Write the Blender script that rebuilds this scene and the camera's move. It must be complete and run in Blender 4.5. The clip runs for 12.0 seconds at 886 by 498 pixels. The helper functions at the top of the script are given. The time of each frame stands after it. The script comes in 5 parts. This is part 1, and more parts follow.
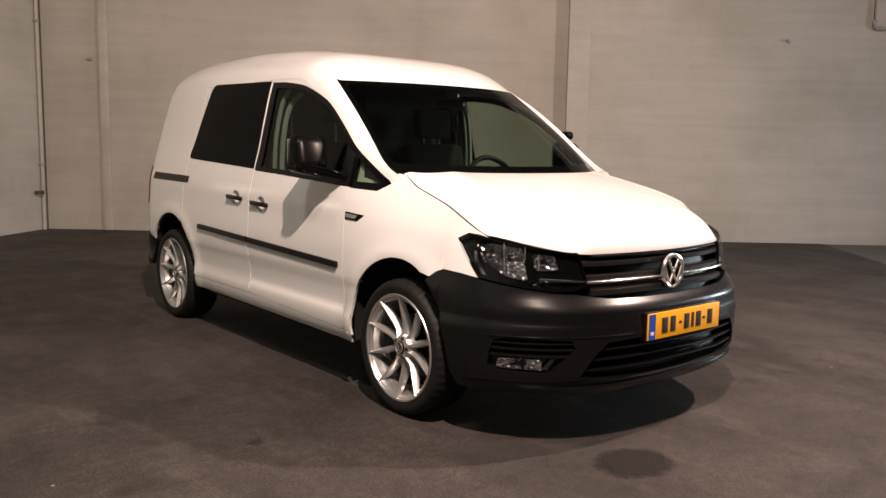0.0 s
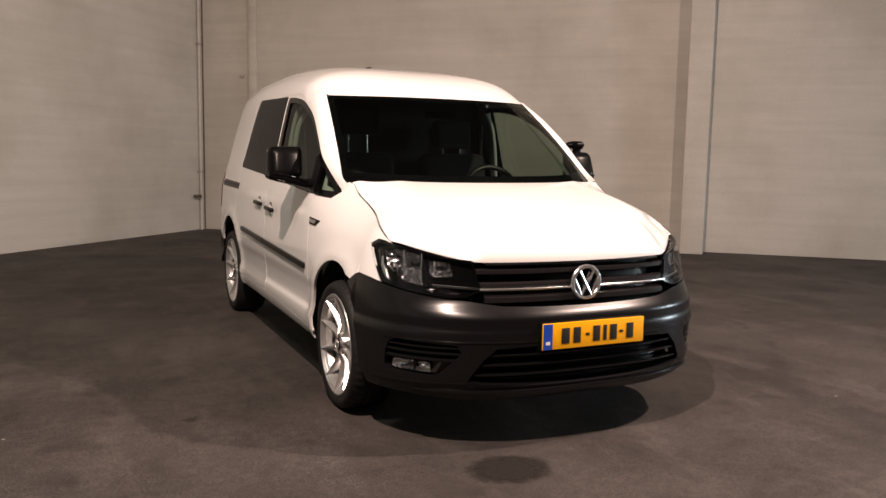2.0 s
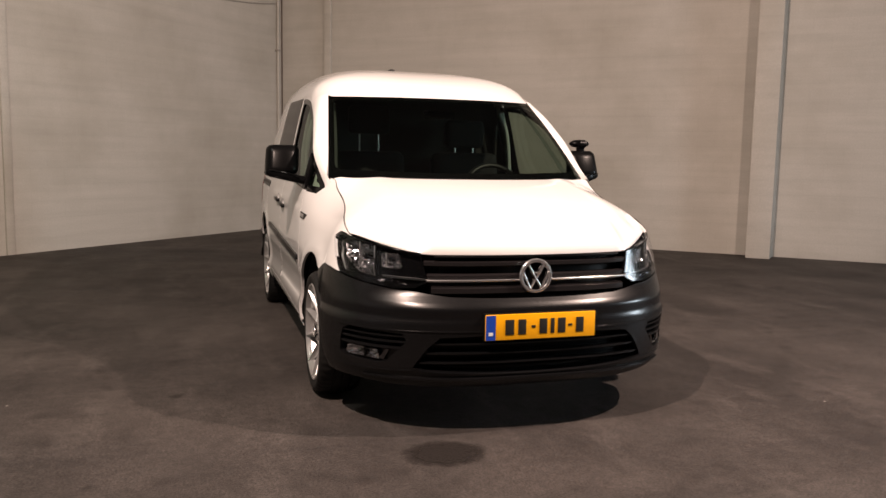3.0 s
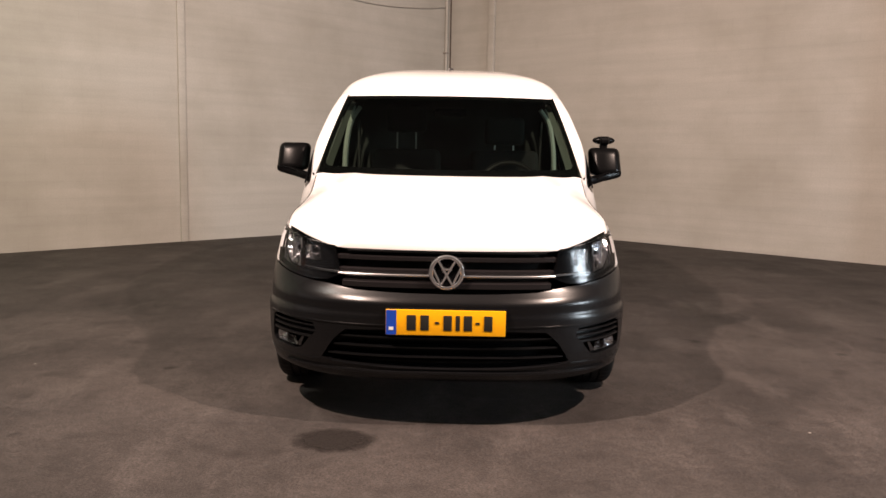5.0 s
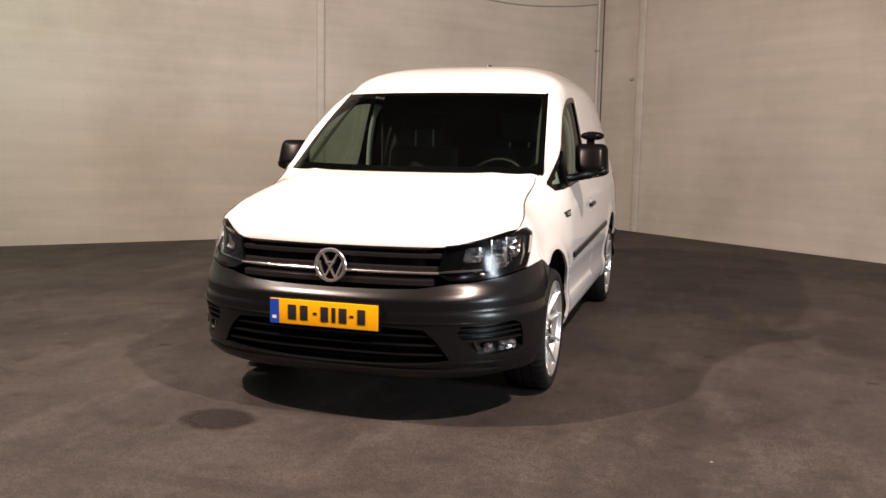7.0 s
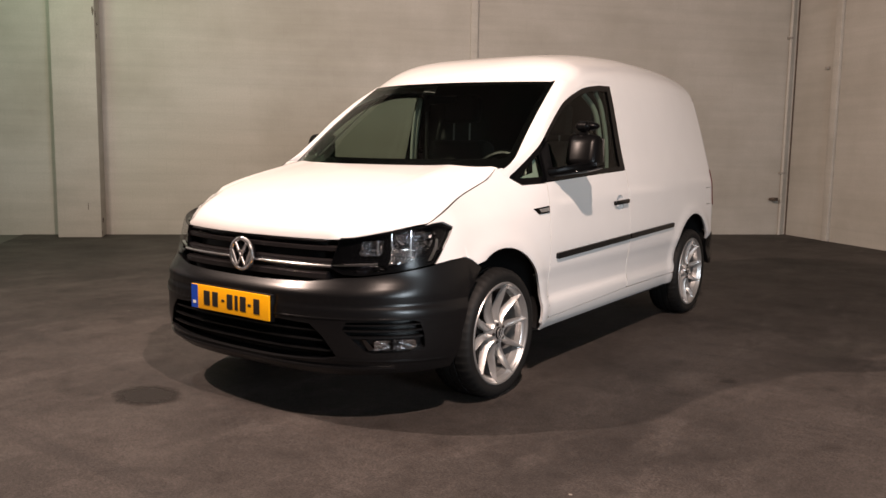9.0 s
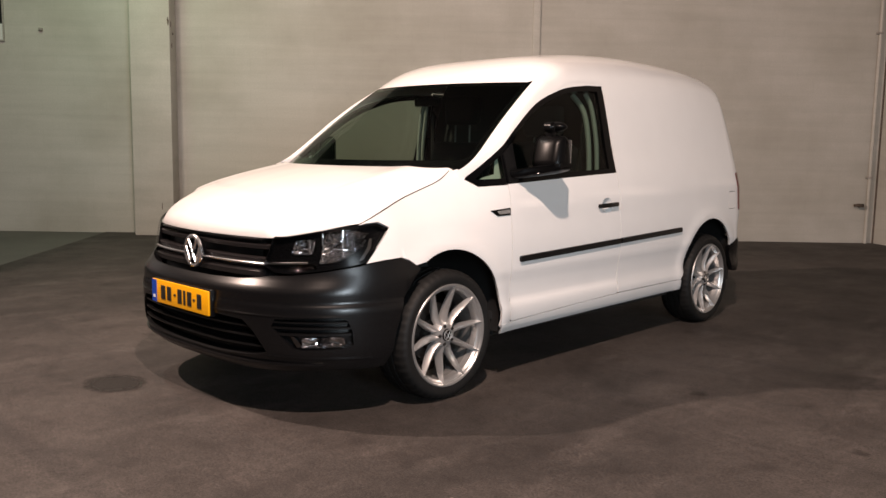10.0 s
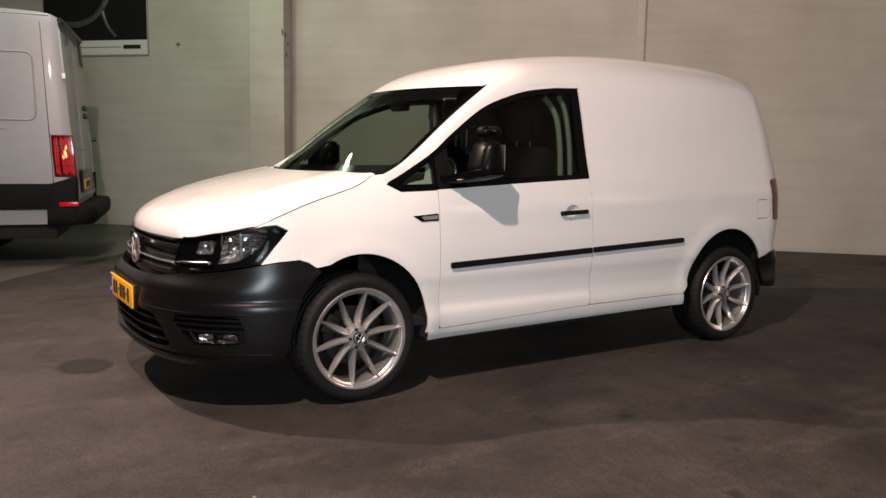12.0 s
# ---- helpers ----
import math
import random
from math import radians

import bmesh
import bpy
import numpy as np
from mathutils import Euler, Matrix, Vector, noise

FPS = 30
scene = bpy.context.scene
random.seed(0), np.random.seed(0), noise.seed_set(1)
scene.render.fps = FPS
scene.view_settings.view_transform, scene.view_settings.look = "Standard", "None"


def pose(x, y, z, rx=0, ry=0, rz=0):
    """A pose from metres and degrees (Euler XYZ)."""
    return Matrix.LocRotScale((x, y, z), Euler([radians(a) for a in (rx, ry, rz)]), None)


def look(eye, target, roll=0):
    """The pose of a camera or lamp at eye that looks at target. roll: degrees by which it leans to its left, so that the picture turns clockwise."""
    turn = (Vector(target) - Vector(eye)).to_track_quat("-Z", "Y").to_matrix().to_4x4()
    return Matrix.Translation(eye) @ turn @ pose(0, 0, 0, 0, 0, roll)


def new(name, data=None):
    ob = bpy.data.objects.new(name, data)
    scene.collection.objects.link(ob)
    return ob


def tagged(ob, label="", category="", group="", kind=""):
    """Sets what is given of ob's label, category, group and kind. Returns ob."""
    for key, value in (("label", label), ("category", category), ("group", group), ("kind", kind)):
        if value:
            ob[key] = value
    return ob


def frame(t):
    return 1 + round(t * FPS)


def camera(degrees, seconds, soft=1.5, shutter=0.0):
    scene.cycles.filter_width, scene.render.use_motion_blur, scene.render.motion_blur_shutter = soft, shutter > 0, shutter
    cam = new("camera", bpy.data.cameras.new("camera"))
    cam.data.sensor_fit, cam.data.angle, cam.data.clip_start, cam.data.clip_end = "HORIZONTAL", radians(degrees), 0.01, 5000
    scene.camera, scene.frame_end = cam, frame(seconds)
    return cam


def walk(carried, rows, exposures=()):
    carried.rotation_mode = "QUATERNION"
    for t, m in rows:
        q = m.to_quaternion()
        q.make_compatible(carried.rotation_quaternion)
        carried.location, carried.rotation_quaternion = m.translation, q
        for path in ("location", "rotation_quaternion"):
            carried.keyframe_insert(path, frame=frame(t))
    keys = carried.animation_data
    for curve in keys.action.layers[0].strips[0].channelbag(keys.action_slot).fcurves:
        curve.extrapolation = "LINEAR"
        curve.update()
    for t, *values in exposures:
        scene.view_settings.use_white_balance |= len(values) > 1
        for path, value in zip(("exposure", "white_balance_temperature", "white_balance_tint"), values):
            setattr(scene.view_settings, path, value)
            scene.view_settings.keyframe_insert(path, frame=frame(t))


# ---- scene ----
cam = camera(57.1, 12.0)
PATH = [
    (0, (-3.028, -2.927, 1.214), (-1.764, -1.396, 0.972), 1.01),
    (0.5, (-2.812, -3.154, 1.230), (-1.626, -1.561, 0.997), 1.01),
    (1, (-2.603, -3.363, 1.225), (-1.519, -1.699, 0.989), 0.88),
    (1.5, (-2.365, -3.564, 1.236), (-1.396, -1.831, 1.001), 0.93),
    (2, (-2.050, -3.756, 1.249), (-1.210, -1.956, 1.017), 0.99),
    (2.5, (-1.751, -3.957, 1.236), (-1.046, -2.100, 1.009), 1.23),
    (3, (-1.452, -4.143, 1.229), (-0.866, -2.244, 1.001), 1.00),
    (5, (0.005, -4.388, 1.233), (-0.008, -2.402, 0.996), 1.04),
    (5.5, (0.391, -4.403, 1.238), (0.229, -2.424, 0.998), 0.98),
    (6, (0.786, -4.345, 1.226), (0.482, -2.382, 0.989), 0.94),
    (6.5, (1.180, -4.243, 1.230), (0.724, -2.310, 0.995), 0.70),
    (7, (1.542, -4.135, 1.221), (0.956, -2.238, 0.981), 0.98),
    (9, (2.861, -3.286, 1.187), (1.708, -1.670, 0.944), 0.88),
    (9.5, (3.181, -3.040, 1.188), (1.899, -1.525, 0.947), 0.91),
    (10, (3.481, -2.777, 1.186), (2.107, -1.343, 0.948), 0.86),
    (10.5, (3.733, -2.480, 1.180), (2.271, -1.138, 0.939), 0.75),
    (11, (3.956, -2.201, 1.186), (2.431, -0.929, 0.946), 0.83),
    (11.5, (4.143, -1.934, 1.190), (2.545, -0.754, 0.954), 0.91),
    (12, (4.320, -1.739, 1.221), (2.646, -0.670, 0.981), 0.87),
]
walk(cam, [(t, look(eye, target, roll)) for t, eye, target, roll in PATH],
     [(0.0, -0.49), (1.0, -0.50), (3.0, -0.54), (5.0, -0.19), (7.0, -0.25), (9.0, -0.59), (10.5, -0.55), (11.5, -0.55), (12.0, -0.74)])

# ---- light ----
scene.view_settings.exposure = 0.0


def tube(name, m, watts, colour, length, width):
    lamp = bpy.data.lights.new(name, "AREA")
    lamp.shape, lamp.size, lamp.size_y = "RECTANGLE", length, width
    lamp.energy, lamp.color = watts, colour
    ob = new(name, lamp)
    ob.matrix_world = m
    return ob


WARM = (1.0, 0.747, 0.628)
# two floodlight panels high in front of the van, one to each side, turned across it
tube("floodlight", look((3.16, -2.16, 4.52), (1.18, -0.84, 2.72)), 545, WARM, 0.11, 0.11)
tube("floodlight", look((-2.55, -2.60, 4.58), (-0.51, -0.44, 4.20)), 840, WARM, 0.11, 0.11)
# greenish lamp under the ceiling over the parking bay
tube("bay_lamp", look((-3.50, -0.80, 4.96), (-4.50, -0.30, -0.1)), 105, (1.0, 0.97, 0.88), 0.16, 0.60)
# added greenish fill lamp, no tube seen: tints the wall, turned towards it
tube("wall_fill", look((-5.6, 0.5, 4.8), (-7.9, 3.0, 1.6)), 52, (0.64, 1.0, 0.58), 1.2, 0.12)

# cool white panel for an unseen source, inferred from bluish sheen on the van
tube("hall_light", look((9.6, -3.4, 2.2), (0, 0.8, 0.9)), 300, (0.80, 0.91, 1.0), 1.6, 1.6).data.spread = radians(135)

world = bpy.data.worlds.new("dark_hall")
world.use_nodes = True
world.node_tree.nodes["Background"].inputs[0].default_value = (0.30, 0.26, 0.22, 1)
world.node_tree.nodes["Background"].inputs[1].default_value = 0.02
scene.world = world


# ---- materials ----
def material(name, colour, rough=0.6, metal=0.0, coat=0.0, vary=0.0, grain=30.0, bump=0.0, stain=0.0, stain_size=1.2,
             stain_colour=None, rough_vary=0.0, stretch=(1, 1, 1), bump_distance=0.01, spec=0.5):
    """A surface with variation at two scales: grain (fine, with relief) and stains (broad)."""
    m = bpy.data.materials.new(name)
    m.use_nodes = True
    n, l = m.node_tree.nodes, m.node_tree.links
    b = n["Principled BSDF"]
    b.inputs["Base Color"].default_value = (*colour, 1)
    b.inputs["Roughness"].default_value = rough
    b.inputs["Metallic"].default_value = metal
    b.inputs["Specular IOR Level"].default_value = spec
    if coat:
        b.inputs["Coat Weight"].default_value = coat
        b.inputs["Coat Roughness"].default_value = 0.04
    where = n.new("ShaderNodeTexCoord")
    size = n.new("ShaderNodeMapping")
    size.inputs["Scale"].default_value = stretch
    l.new(where.outputs["Object"], size.inputs[0])
    fine = n.new("ShaderNodeTexNoise")
    fine.inputs["Scale"].default_value, fine.inputs["Detail"].default_value = grain, 6
    l.new(size.outputs[0], fine.inputs[0])
    out = None
    if vary:
        ramp = n.new("ShaderNodeMapRange")
        ramp.inputs[1].default_value, ramp.inputs[2].default_value = 0.3, 0.7
        ramp.inputs[3].default_value, ramp.inputs[4].default_value = 1 - vary, 1 + vary
        l.new(fine.outputs[0], ramp.inputs[0])
        mul = n.new("ShaderNodeMix")
        mul.data_type, mul.blend_type = "RGBA", "MULTIPLY"
        mul.inputs[0].default_value = 1
        mul.inputs[6].default_value = (*colour, 1)
        l.new(ramp.outputs[0], mul.inputs[7])
        out = mul.outputs[2]
    if stain:
        broad = n.new("ShaderNodeTexNoise")
        broad.inputs["Scale"].default_value, broad.inputs["Detail"].default_value = stain_size, 5
        broad.inputs["Roughness"].default_value = 0.62
        l.new(size.outputs[0], broad.inputs[0])
        ramp = n.new("ShaderNodeMapRange")
        ramp.inputs[1].default_value, ramp.inputs[2].default_value = 0.42, 0.68
        ramp.inputs[3].default_value, ramp.inputs[4].default_value = 0.0, stain
        l.new(broad.outputs[0], ramp.inputs[0])
        mix = n.new("ShaderNodeMix")
        mix.data_type = "RGBA"
        l.new(ramp.outputs[0], mix.inputs[0])
        mix.inputs[6].default_value = (*colour, 1)
        if out:
            l.new(out, mix.inputs[6])
        mix.inputs[7].default_value = (*(stain_colour or tuple(c * 0.5 for c in colour)), 1)
        out = mix.outputs[2]
    if out:
        l.new(out, b.inputs["Base Color"])
    if rough_vary:
        ramp = n.new("ShaderNodeMapRange")
        ramp.inputs[1].default_value, ramp.inputs[2].default_value = 0.3, 0.7
        ramp.inputs[3].default_value, ramp.inputs[4].default_value = rough - rough_vary, rough + rough_vary
        l.new(fine.outputs[0], ramp.inputs[0])
        l.new(ramp.outputs[0], b.inputs["Roughness"])
    if bump:
        bp = n.new("ShaderNodeBump")
        bp.inputs["Strength"].default_value, bp.inputs["Distance"].default_value = bump, bump_distance
        l.new(fine.outputs[0], bp.inputs["Height"])
        l.new(bp.outputs[0], b.inputs["Normal"])
    return m


def glass_material(name, tint, gloss_rough=0.0):
    """Thin glass: clear with a tint, and mirror gloss by Fresnel."""
    m = bpy.data.materials.new(name)
    m.use_nodes = True
    n, l = m.node_tree.nodes, m.node_tree.links
    n.remove(n["Principled BSDF"])
    clear = n.new("ShaderNodeBsdfTransparent")
    clear.inputs[0].default_value = (*tint, 1)
    gloss = n.new("ShaderNodeBsdfGlossy")
    gloss.inputs["Roughness"].default_value = gloss_rough
    face = n.new("ShaderNodeLayerWeight")
    face.inputs[0].default_value = 0.5
    power = n.new("ShaderNodeMath")
    power.operation = "POWER"
    power.inputs[1].default_value = 5
    l.new(face.outputs["Facing"], power.inputs[0])
    fres = n.new("ShaderNodeMath")
    fres.operation = "MULTIPLY_ADD"
    fres.inputs[1].default_value, fres.inputs[2].default_value = 0.45, 0.022
    l.new(power.outputs[0], fres.inputs[0])
    mix = n.new("ShaderNodeMixShader")
    l.new(fres.outputs[0], mix.inputs[0])
    l.new(clear.outputs[0], mix.inputs[1])
    l.new(gloss.outputs[0], mix.inputs[2])
    l.new(mix.outputs[0], n["Material Output"].inputs[0])
    return m


def wall_material():
    """Rough white-painted blockwork: faint courses, dirt and patches."""
    m = material("painted_blockwork", (0.455, 0.437, 0.396), 0.75, vary=0.05, grain=55, stain=0.75, stain_size=0.6,
                 stain_colour=(0.34, 0.32, 0.275))
    n, l = m.node_tree.nodes, m.node_tree.links
    b = n["Principled BSDF"]
    where = n.new("ShaderNodeTexCoord")
    bricks = n.new("ShaderNodeTexBrick")
    bricks.inputs["Scale"].default_value = 1.0
    bricks.inputs["Brick Width"].default_value, bricks.inputs["Row Height"].default_value = 0.44, 0.20
    bricks.inputs["Mortar Size"].default_value, bricks.inputs["Mortar Smooth"].default_value = 0.012, 0.9
    bricks.inputs["Color1"].default_value = (1, 1, 1, 1)
    bricks.inputs["Color2"].default_value = (0.90, 0.90, 0.90, 1)
    bricks.inputs["Mortar"].default_value = (0.35, 0.35, 0.35, 1)
    swap = n.new("ShaderNodeMapping")
    swap.inputs["Rotation"].default_value = (radians(-90), 0, 0)
    l.new(where.outputs["Object"], swap.inputs[0])
    l.new(swap.outputs[0], bricks.inputs[0])
    rough = n.new("ShaderNodeTexNoise")
    rough.inputs["Scale"].default_value, rough.inputs["Detail"].default_value = 14, 8
    l.new(where.outputs["Object"], rough.inputs[0])
    add = n.new("ShaderNodeMath")
    add.operation = "MULTIPLY_ADD"
    add.inputs[1].default_value = 0.5
    l.new(rough.outputs[0], add.inputs[0])
    l.new(bricks.outputs[0], add.inputs[2])
    bp = n.new("ShaderNodeBump")
    bp.inputs["Strength"].default_value, bp.inputs["Distance"].default_value = 0.14, 0.004
    l.new(add.outputs[0], bp.inputs["Height"])
    l.new(bp.outputs[0], b.inputs["Normal"])
    # long faint streaks along the courses
    long = n.new("ShaderNodeMapping")
    long.inputs["Scale"].default_value = (0.35, 1, 5.0)
    l.new(where.outputs["Object"], long.inputs[0])
    streak = n.new("ShaderNodeTexNoise")
    streak.inputs["Scale"].default_value, streak.inputs["Detail"].default_value = 1.6, 6
    l.new(long.outputs[0], streak.inputs[0])
    tone = n.new("ShaderNodeMapRange")
    tone.inputs[1].default_value, tone.inputs[2].default_value = 0.3, 0.7
    tone.inputs[3].default_value, tone.inputs[4].default_value = 0.93, 1.05
    l.new(streak.outputs[0], tone.inputs[0])
    course = n.new("ShaderNodeMix")
    course.data_type, course.blend_type = "RGBA", "MULTIPLY"
    course.inputs[0].default_value = 1
    old = b.inputs["Base Color"].links[0].from_socket
    l.new(old, course.inputs[6])
    l.new(tone.outputs[0], course.inputs[7])
    faint = n.new("ShaderNodeMix")
    faint.data_type, faint.blend_type = "RGBA", "MULTIPLY"
    faint.inputs[0].default_value = 0.035
    l.new(course.outputs[2], faint.inputs[6])
    l.new(bricks.outputs[0], faint.inputs[7])
    l.new(faint.outputs[2], b.inputs["Base Color"])
    return m


def floor_material():
    """Worn dark asphalt: coarse grain, pale scuffs, dark blotches and specks."""
    m = bpy.data.materials.new("worn_asphalt_floor")
    m.use_nodes = True
    n, l = m.node_tree.nodes, m.node_tree.links
    b = n["Principled BSDF"]
    where = n.new("ShaderNodeTexCoord").outputs["Object"]

    def noise_at(scale, detail, rough=0.6, stretch=None):
        t = n.new("ShaderNodeTexNoise")
        t.inputs["Scale"].default_value, t.inputs["Detail"].default_value, t.inputs["Roughness"].default_value = scale, detail, rough
        if stretch:
            mp = n.new("ShaderNodeMapping")
            mp.inputs["Scale"].default_value, mp.inputs["Rotation"].default_value = stretch[0], (0, 0, radians(stretch[1]))
            l.new(where, mp.inputs[0])
            l.new(mp.outputs[0], t.inputs[0])
        else:
            l.new(where, t.inputs[0])
        return t.outputs[0]

    def ranged(value, a, c, low, high):
        r = n.new("ShaderNodeMapRange")
        for k, v in enumerate((a, c, low, high)):
            r.inputs[k + 1].default_value = v
        l.new(value, r.inputs[0])
        return r.outputs[0]

    def blend(kind, amount, one, two):
        x = n.new("ShaderNodeMix")
        x.data_type, x.blend_type = "RGBA", kind
        for socket, v in ((x.inputs[0], amount), (x.inputs[6], one), (x.inputs[7], two)):
            if isinstance(v, tuple):
                socket.default_value = (*v, 1)
            elif isinstance(v, float):
                socket.default_value = v
            else:
                l.new(v, socket)
        return x.outputs[2]

    grain, speck = noise_at(95, 6, 0.82), noise_at(48, 3, 0.7)
    base = blend("MIX", ranged(noise_at(0.9, 6, 0.62), 0.40, 0.66, 0.0, 1.0), (0.0605, 0.0519, 0.0475), (0.0312, 0.0269, 0.0248))
    base = blend("MIX", ranged(noise_at(3.2, 6, 0.65, ((1, 0.35, 1), 30)), 0.52, 0.70, 0.0, 0.65), base, (0.088, 0.0765, 0.0700))
    base = blend("MIX", ranged(noise_at(5.5, 5, 0.6), 0.55, 0.72, 0.0, 0.60), base, (0.018, 0.0150, 0.0138))
    base = blend("MIX", ranged(noise_at(1.4, 4, 0.55, ((0.25, 3.5, 1), -35)), 0.58, 0.70, 0.0, 0.45), base, (0.030, 0.026, 0.025))
    base = blend("MULTIPLY", 1.0, base, ranged(grain, 0.40, 0.60, 0.58, 1.42))
    base = blend("MULTIPLY", 1.0, base, ranged(noise_at(22, 6, 0.75), 0.40, 0.60, 0.84, 1.16))
    base = blend("MIX", ranged(speck, 0.66, 0.74, 0.0, 0.60), base, (0.13, 0.115, 0.102))
    grit = n.new("ShaderNodeTexVoronoi")
    grit.inputs["Scale"].default_value = 2.6
    l.new(where, grit.inputs[0])
    base = blend("MIX", ranged(grit.outputs["Distance"], 0.014, 0.022, 0.8, 0.0), base, (0.32, 0.30, 0.27))
    # scattered dark drips
    drip = n.new("ShaderNodeTexVoronoi")
    drip.inputs["Scale"].default_value = 1.15
    l.new(where, drip.inputs[0])
    warped = n.new("ShaderNodeMath")
    warped.operation = "MULTIPLY_ADD"
    warped.inputs[1].default_value = 0.11
    l.new(noise_at(11, 5, 0.6), warped.inputs[0])
    l.new(drip.outputs["Distance"], warped.inputs[2])
    base = blend("MIX", ranged(warped.outputs[0], 0.085, 0.115, 0.75, 0.0), base, (0.017, 0.0145, 0.013))
    l.new(base, b.inputs["Base Color"])
    b.inputs["Specular IOR Level"].default_value = 0.22
    l.new(ranged(noise_at(2.1, 5), 0.3, 0.7, 0.60, 0.74), b.inputs["Roughness"])
    bp = n.new("ShaderNodeBump")
    bp.inputs["Strength"].default_value, bp.inputs["Distance"].default_value = 0.7, 0.005
    l.new(grain, bp.inputs["Height"])
    l.new(bp.outputs[0], b.inputs["Normal"])
    return m


def stain_material():
    """Dark oil soaked into asphalt: dense in the middle, fading out unevenly at the rim."""
    m = material("oil_stain", (0.017, 0.0135, 0.0118), 0.62, vary=0.6, grain=85, bump=0.6, bump_distance=0.005, spec=0.35)
    n, l = m.node_tree.nodes, m.node_tree.links
    where = n.new("ShaderNodeTexCoord")
    flat = n.new("ShaderNodeMapping")
    flat.inputs["Scale"].default_value = (1 / 0.20, 1 / 0.16, 1)
    l.new(where.outputs["Object"], flat.inputs[0])
    away = n.new("ShaderNodeVectorMath")
    away.operation = "LENGTH"
    l.new(flat.outputs[0], away.inputs[0])
    rag = n.new("ShaderNodeTexNoise")
    rag.inputs["Scale"].default_value, rag.inputs["Detail"].default_value = 16, 6
    l.new(where.outputs["Object"], rag.inputs[0])
    add = n.new("ShaderNodeMath")
    add.operation = "MULTIPLY_ADD"
    add.inputs[1].default_value = 0.55
    l.new(rag.outputs[0], add.inputs[0])
    l.new(away.outputs["Value"], add.inputs[2])
    ramp = n.new("ShaderNodeMapRange")
    for k, v in enumerate((0.85, 1.25, 0.85, 0.0)):
        ramp.inputs[k + 1].default_value = v
    l.new(add.outputs[0], ramp.inputs[0])
    l.new(ramp.outputs[0], n["Principled BSDF"].inputs["Alpha"])
    return m


PAINT = material("white_car_paint", (0.775, 0.768, 0.762), 0.38, coat=1.0, vary=0.012, grain=6, stain=0.10, stain_size=2.0, stain_colour=(0.79, 0.78, 0.77))
PLASTIC = material("dark_grey_bumper_plastic", (0.0046, 0.0046, 0.0051), 0.27, vary=0.15, grain=900, bump=0.06, bump_distance=0.0005, rough_vary=0.03, spec=0.40)
BLACK = material("black_plastic", (0.0040, 0.0040, 0.0044), 0.34, vary=0.1, grain=400, bump=0.05, bump_distance=0.0005, spec=0.32)
MATT = material("matt_black_plastic", (0.006, 0.006, 0.0065), 0.75, vary=0.2, grain=300, bump=0.1, bump_distance=0.0006, spec=0.15)
MIRRORBLACK = material("black_mirror_shell", (0.0026, 0.0026, 0.0028), 0.30, vary=0.1, grain=400, bump=0.05, bump_distance=0.0005, spec=0.11)
GLOSSBLACK = material("gloss_black_trim", (0.0025, 0.0025, 0.0028), 0.12, vary=0.05, grain=50, spec=0.10)
RUBBER = material("black_tyre_rubber", (0.0085, 0.0085, 0.0085), 0.62, vary=0.25, grain=120, bump=0.15, bump_distance=0.001, stain=0.4, stain_size=9, stain_colour=(0.016, 0.0145, 0.013), spec=0.25)
ALLOY = material("silver_alloy", (0.57, 0.566, 0.562), 0.33, metal=0.80, vary=0.03, grain=40, rough_vary=0.04)
DARKMETAL = material("dull_brake_steel", (0.035, 0.032, 0.030), 0.5, metal=0.6, vary=0.2, grain=40)
# darker copy of the alloy: shade inside the rim is in its colour
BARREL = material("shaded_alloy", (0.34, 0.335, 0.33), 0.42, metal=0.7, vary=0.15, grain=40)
CHROME = material("chrome", (0.86, 0.86, 0.87), 0.20, metal=0.95, vary=0.02, grain=30)
DULLCHROME = material("dull_chrome", (0.30, 0.30, 0.30), 0.3, metal=0.5, vary=0.3, grain=90)
SMOKED = material("smoked_reflector", (0.13, 0.13, 0.135), 0.12, metal=1.0, vary=0.2, grain=60)
SATIN = material("satin_grey_grille", (0.012, 0.0105, 0.011), 0.25, metal=0.0, vary=0.06, grain=60)
GLASS = glass_material("window_glass", (0.60, 0.68, 0.61))
SIDEGLASS = glass_material("side_window_glass", (0.40, 0.46, 0.41))
LENS = glass_material("lamp_lens", (0.93, 0.94, 0.95), 0.16)
PRIVACY = material("dark_privacy_glass", (0.0015, 0.0015, 0.0015), 0.04, vary=0.05, grain=5, spec=0.03)
REFLECTOR = material("faceted_lamp_reflector", (0.62, 0.62, 0.64), 0.12, metal=1.0, vary=0.06, grain=60)
HOUSING = material("dark_lamp_housing", (0.003, 0.003, 0.0033), 0.12, vary=0.1, grain=30, spec=0.2)
RED = material("red_lamp_lens", (0.085, 0.003, 0.003), 0.12, coat=0.5, vary=0.1, grain=60)
YELLOW = material("yellow_plate", (0.92, 0.42, 0.002), 0.40, vary=0.03, grain=60)
BLUE = material("blue_plate_band", (0.008, 0.055, 0.40), 0.45, vary=0.03, grain=60)
INK = material("black_plate_paint", (0.015, 0.013, 0.010), 0.5, vary=0.05, grain=60)
TRIM = material("pale_interior_trim", (0.40, 0.43, 0.39), 0.7, vary=0.05, grain=80)
SIDETRIM = material("grey_pillar_trim", (0.13, 0.145, 0.13), 0.7, vary=0.05, grain=80)
DASH = material("charcoal_dashboard", (0.015, 0.015, 0.0155), 0.7, vary=0.15, grain=300, bump=0.1, bump_distance=0.001)
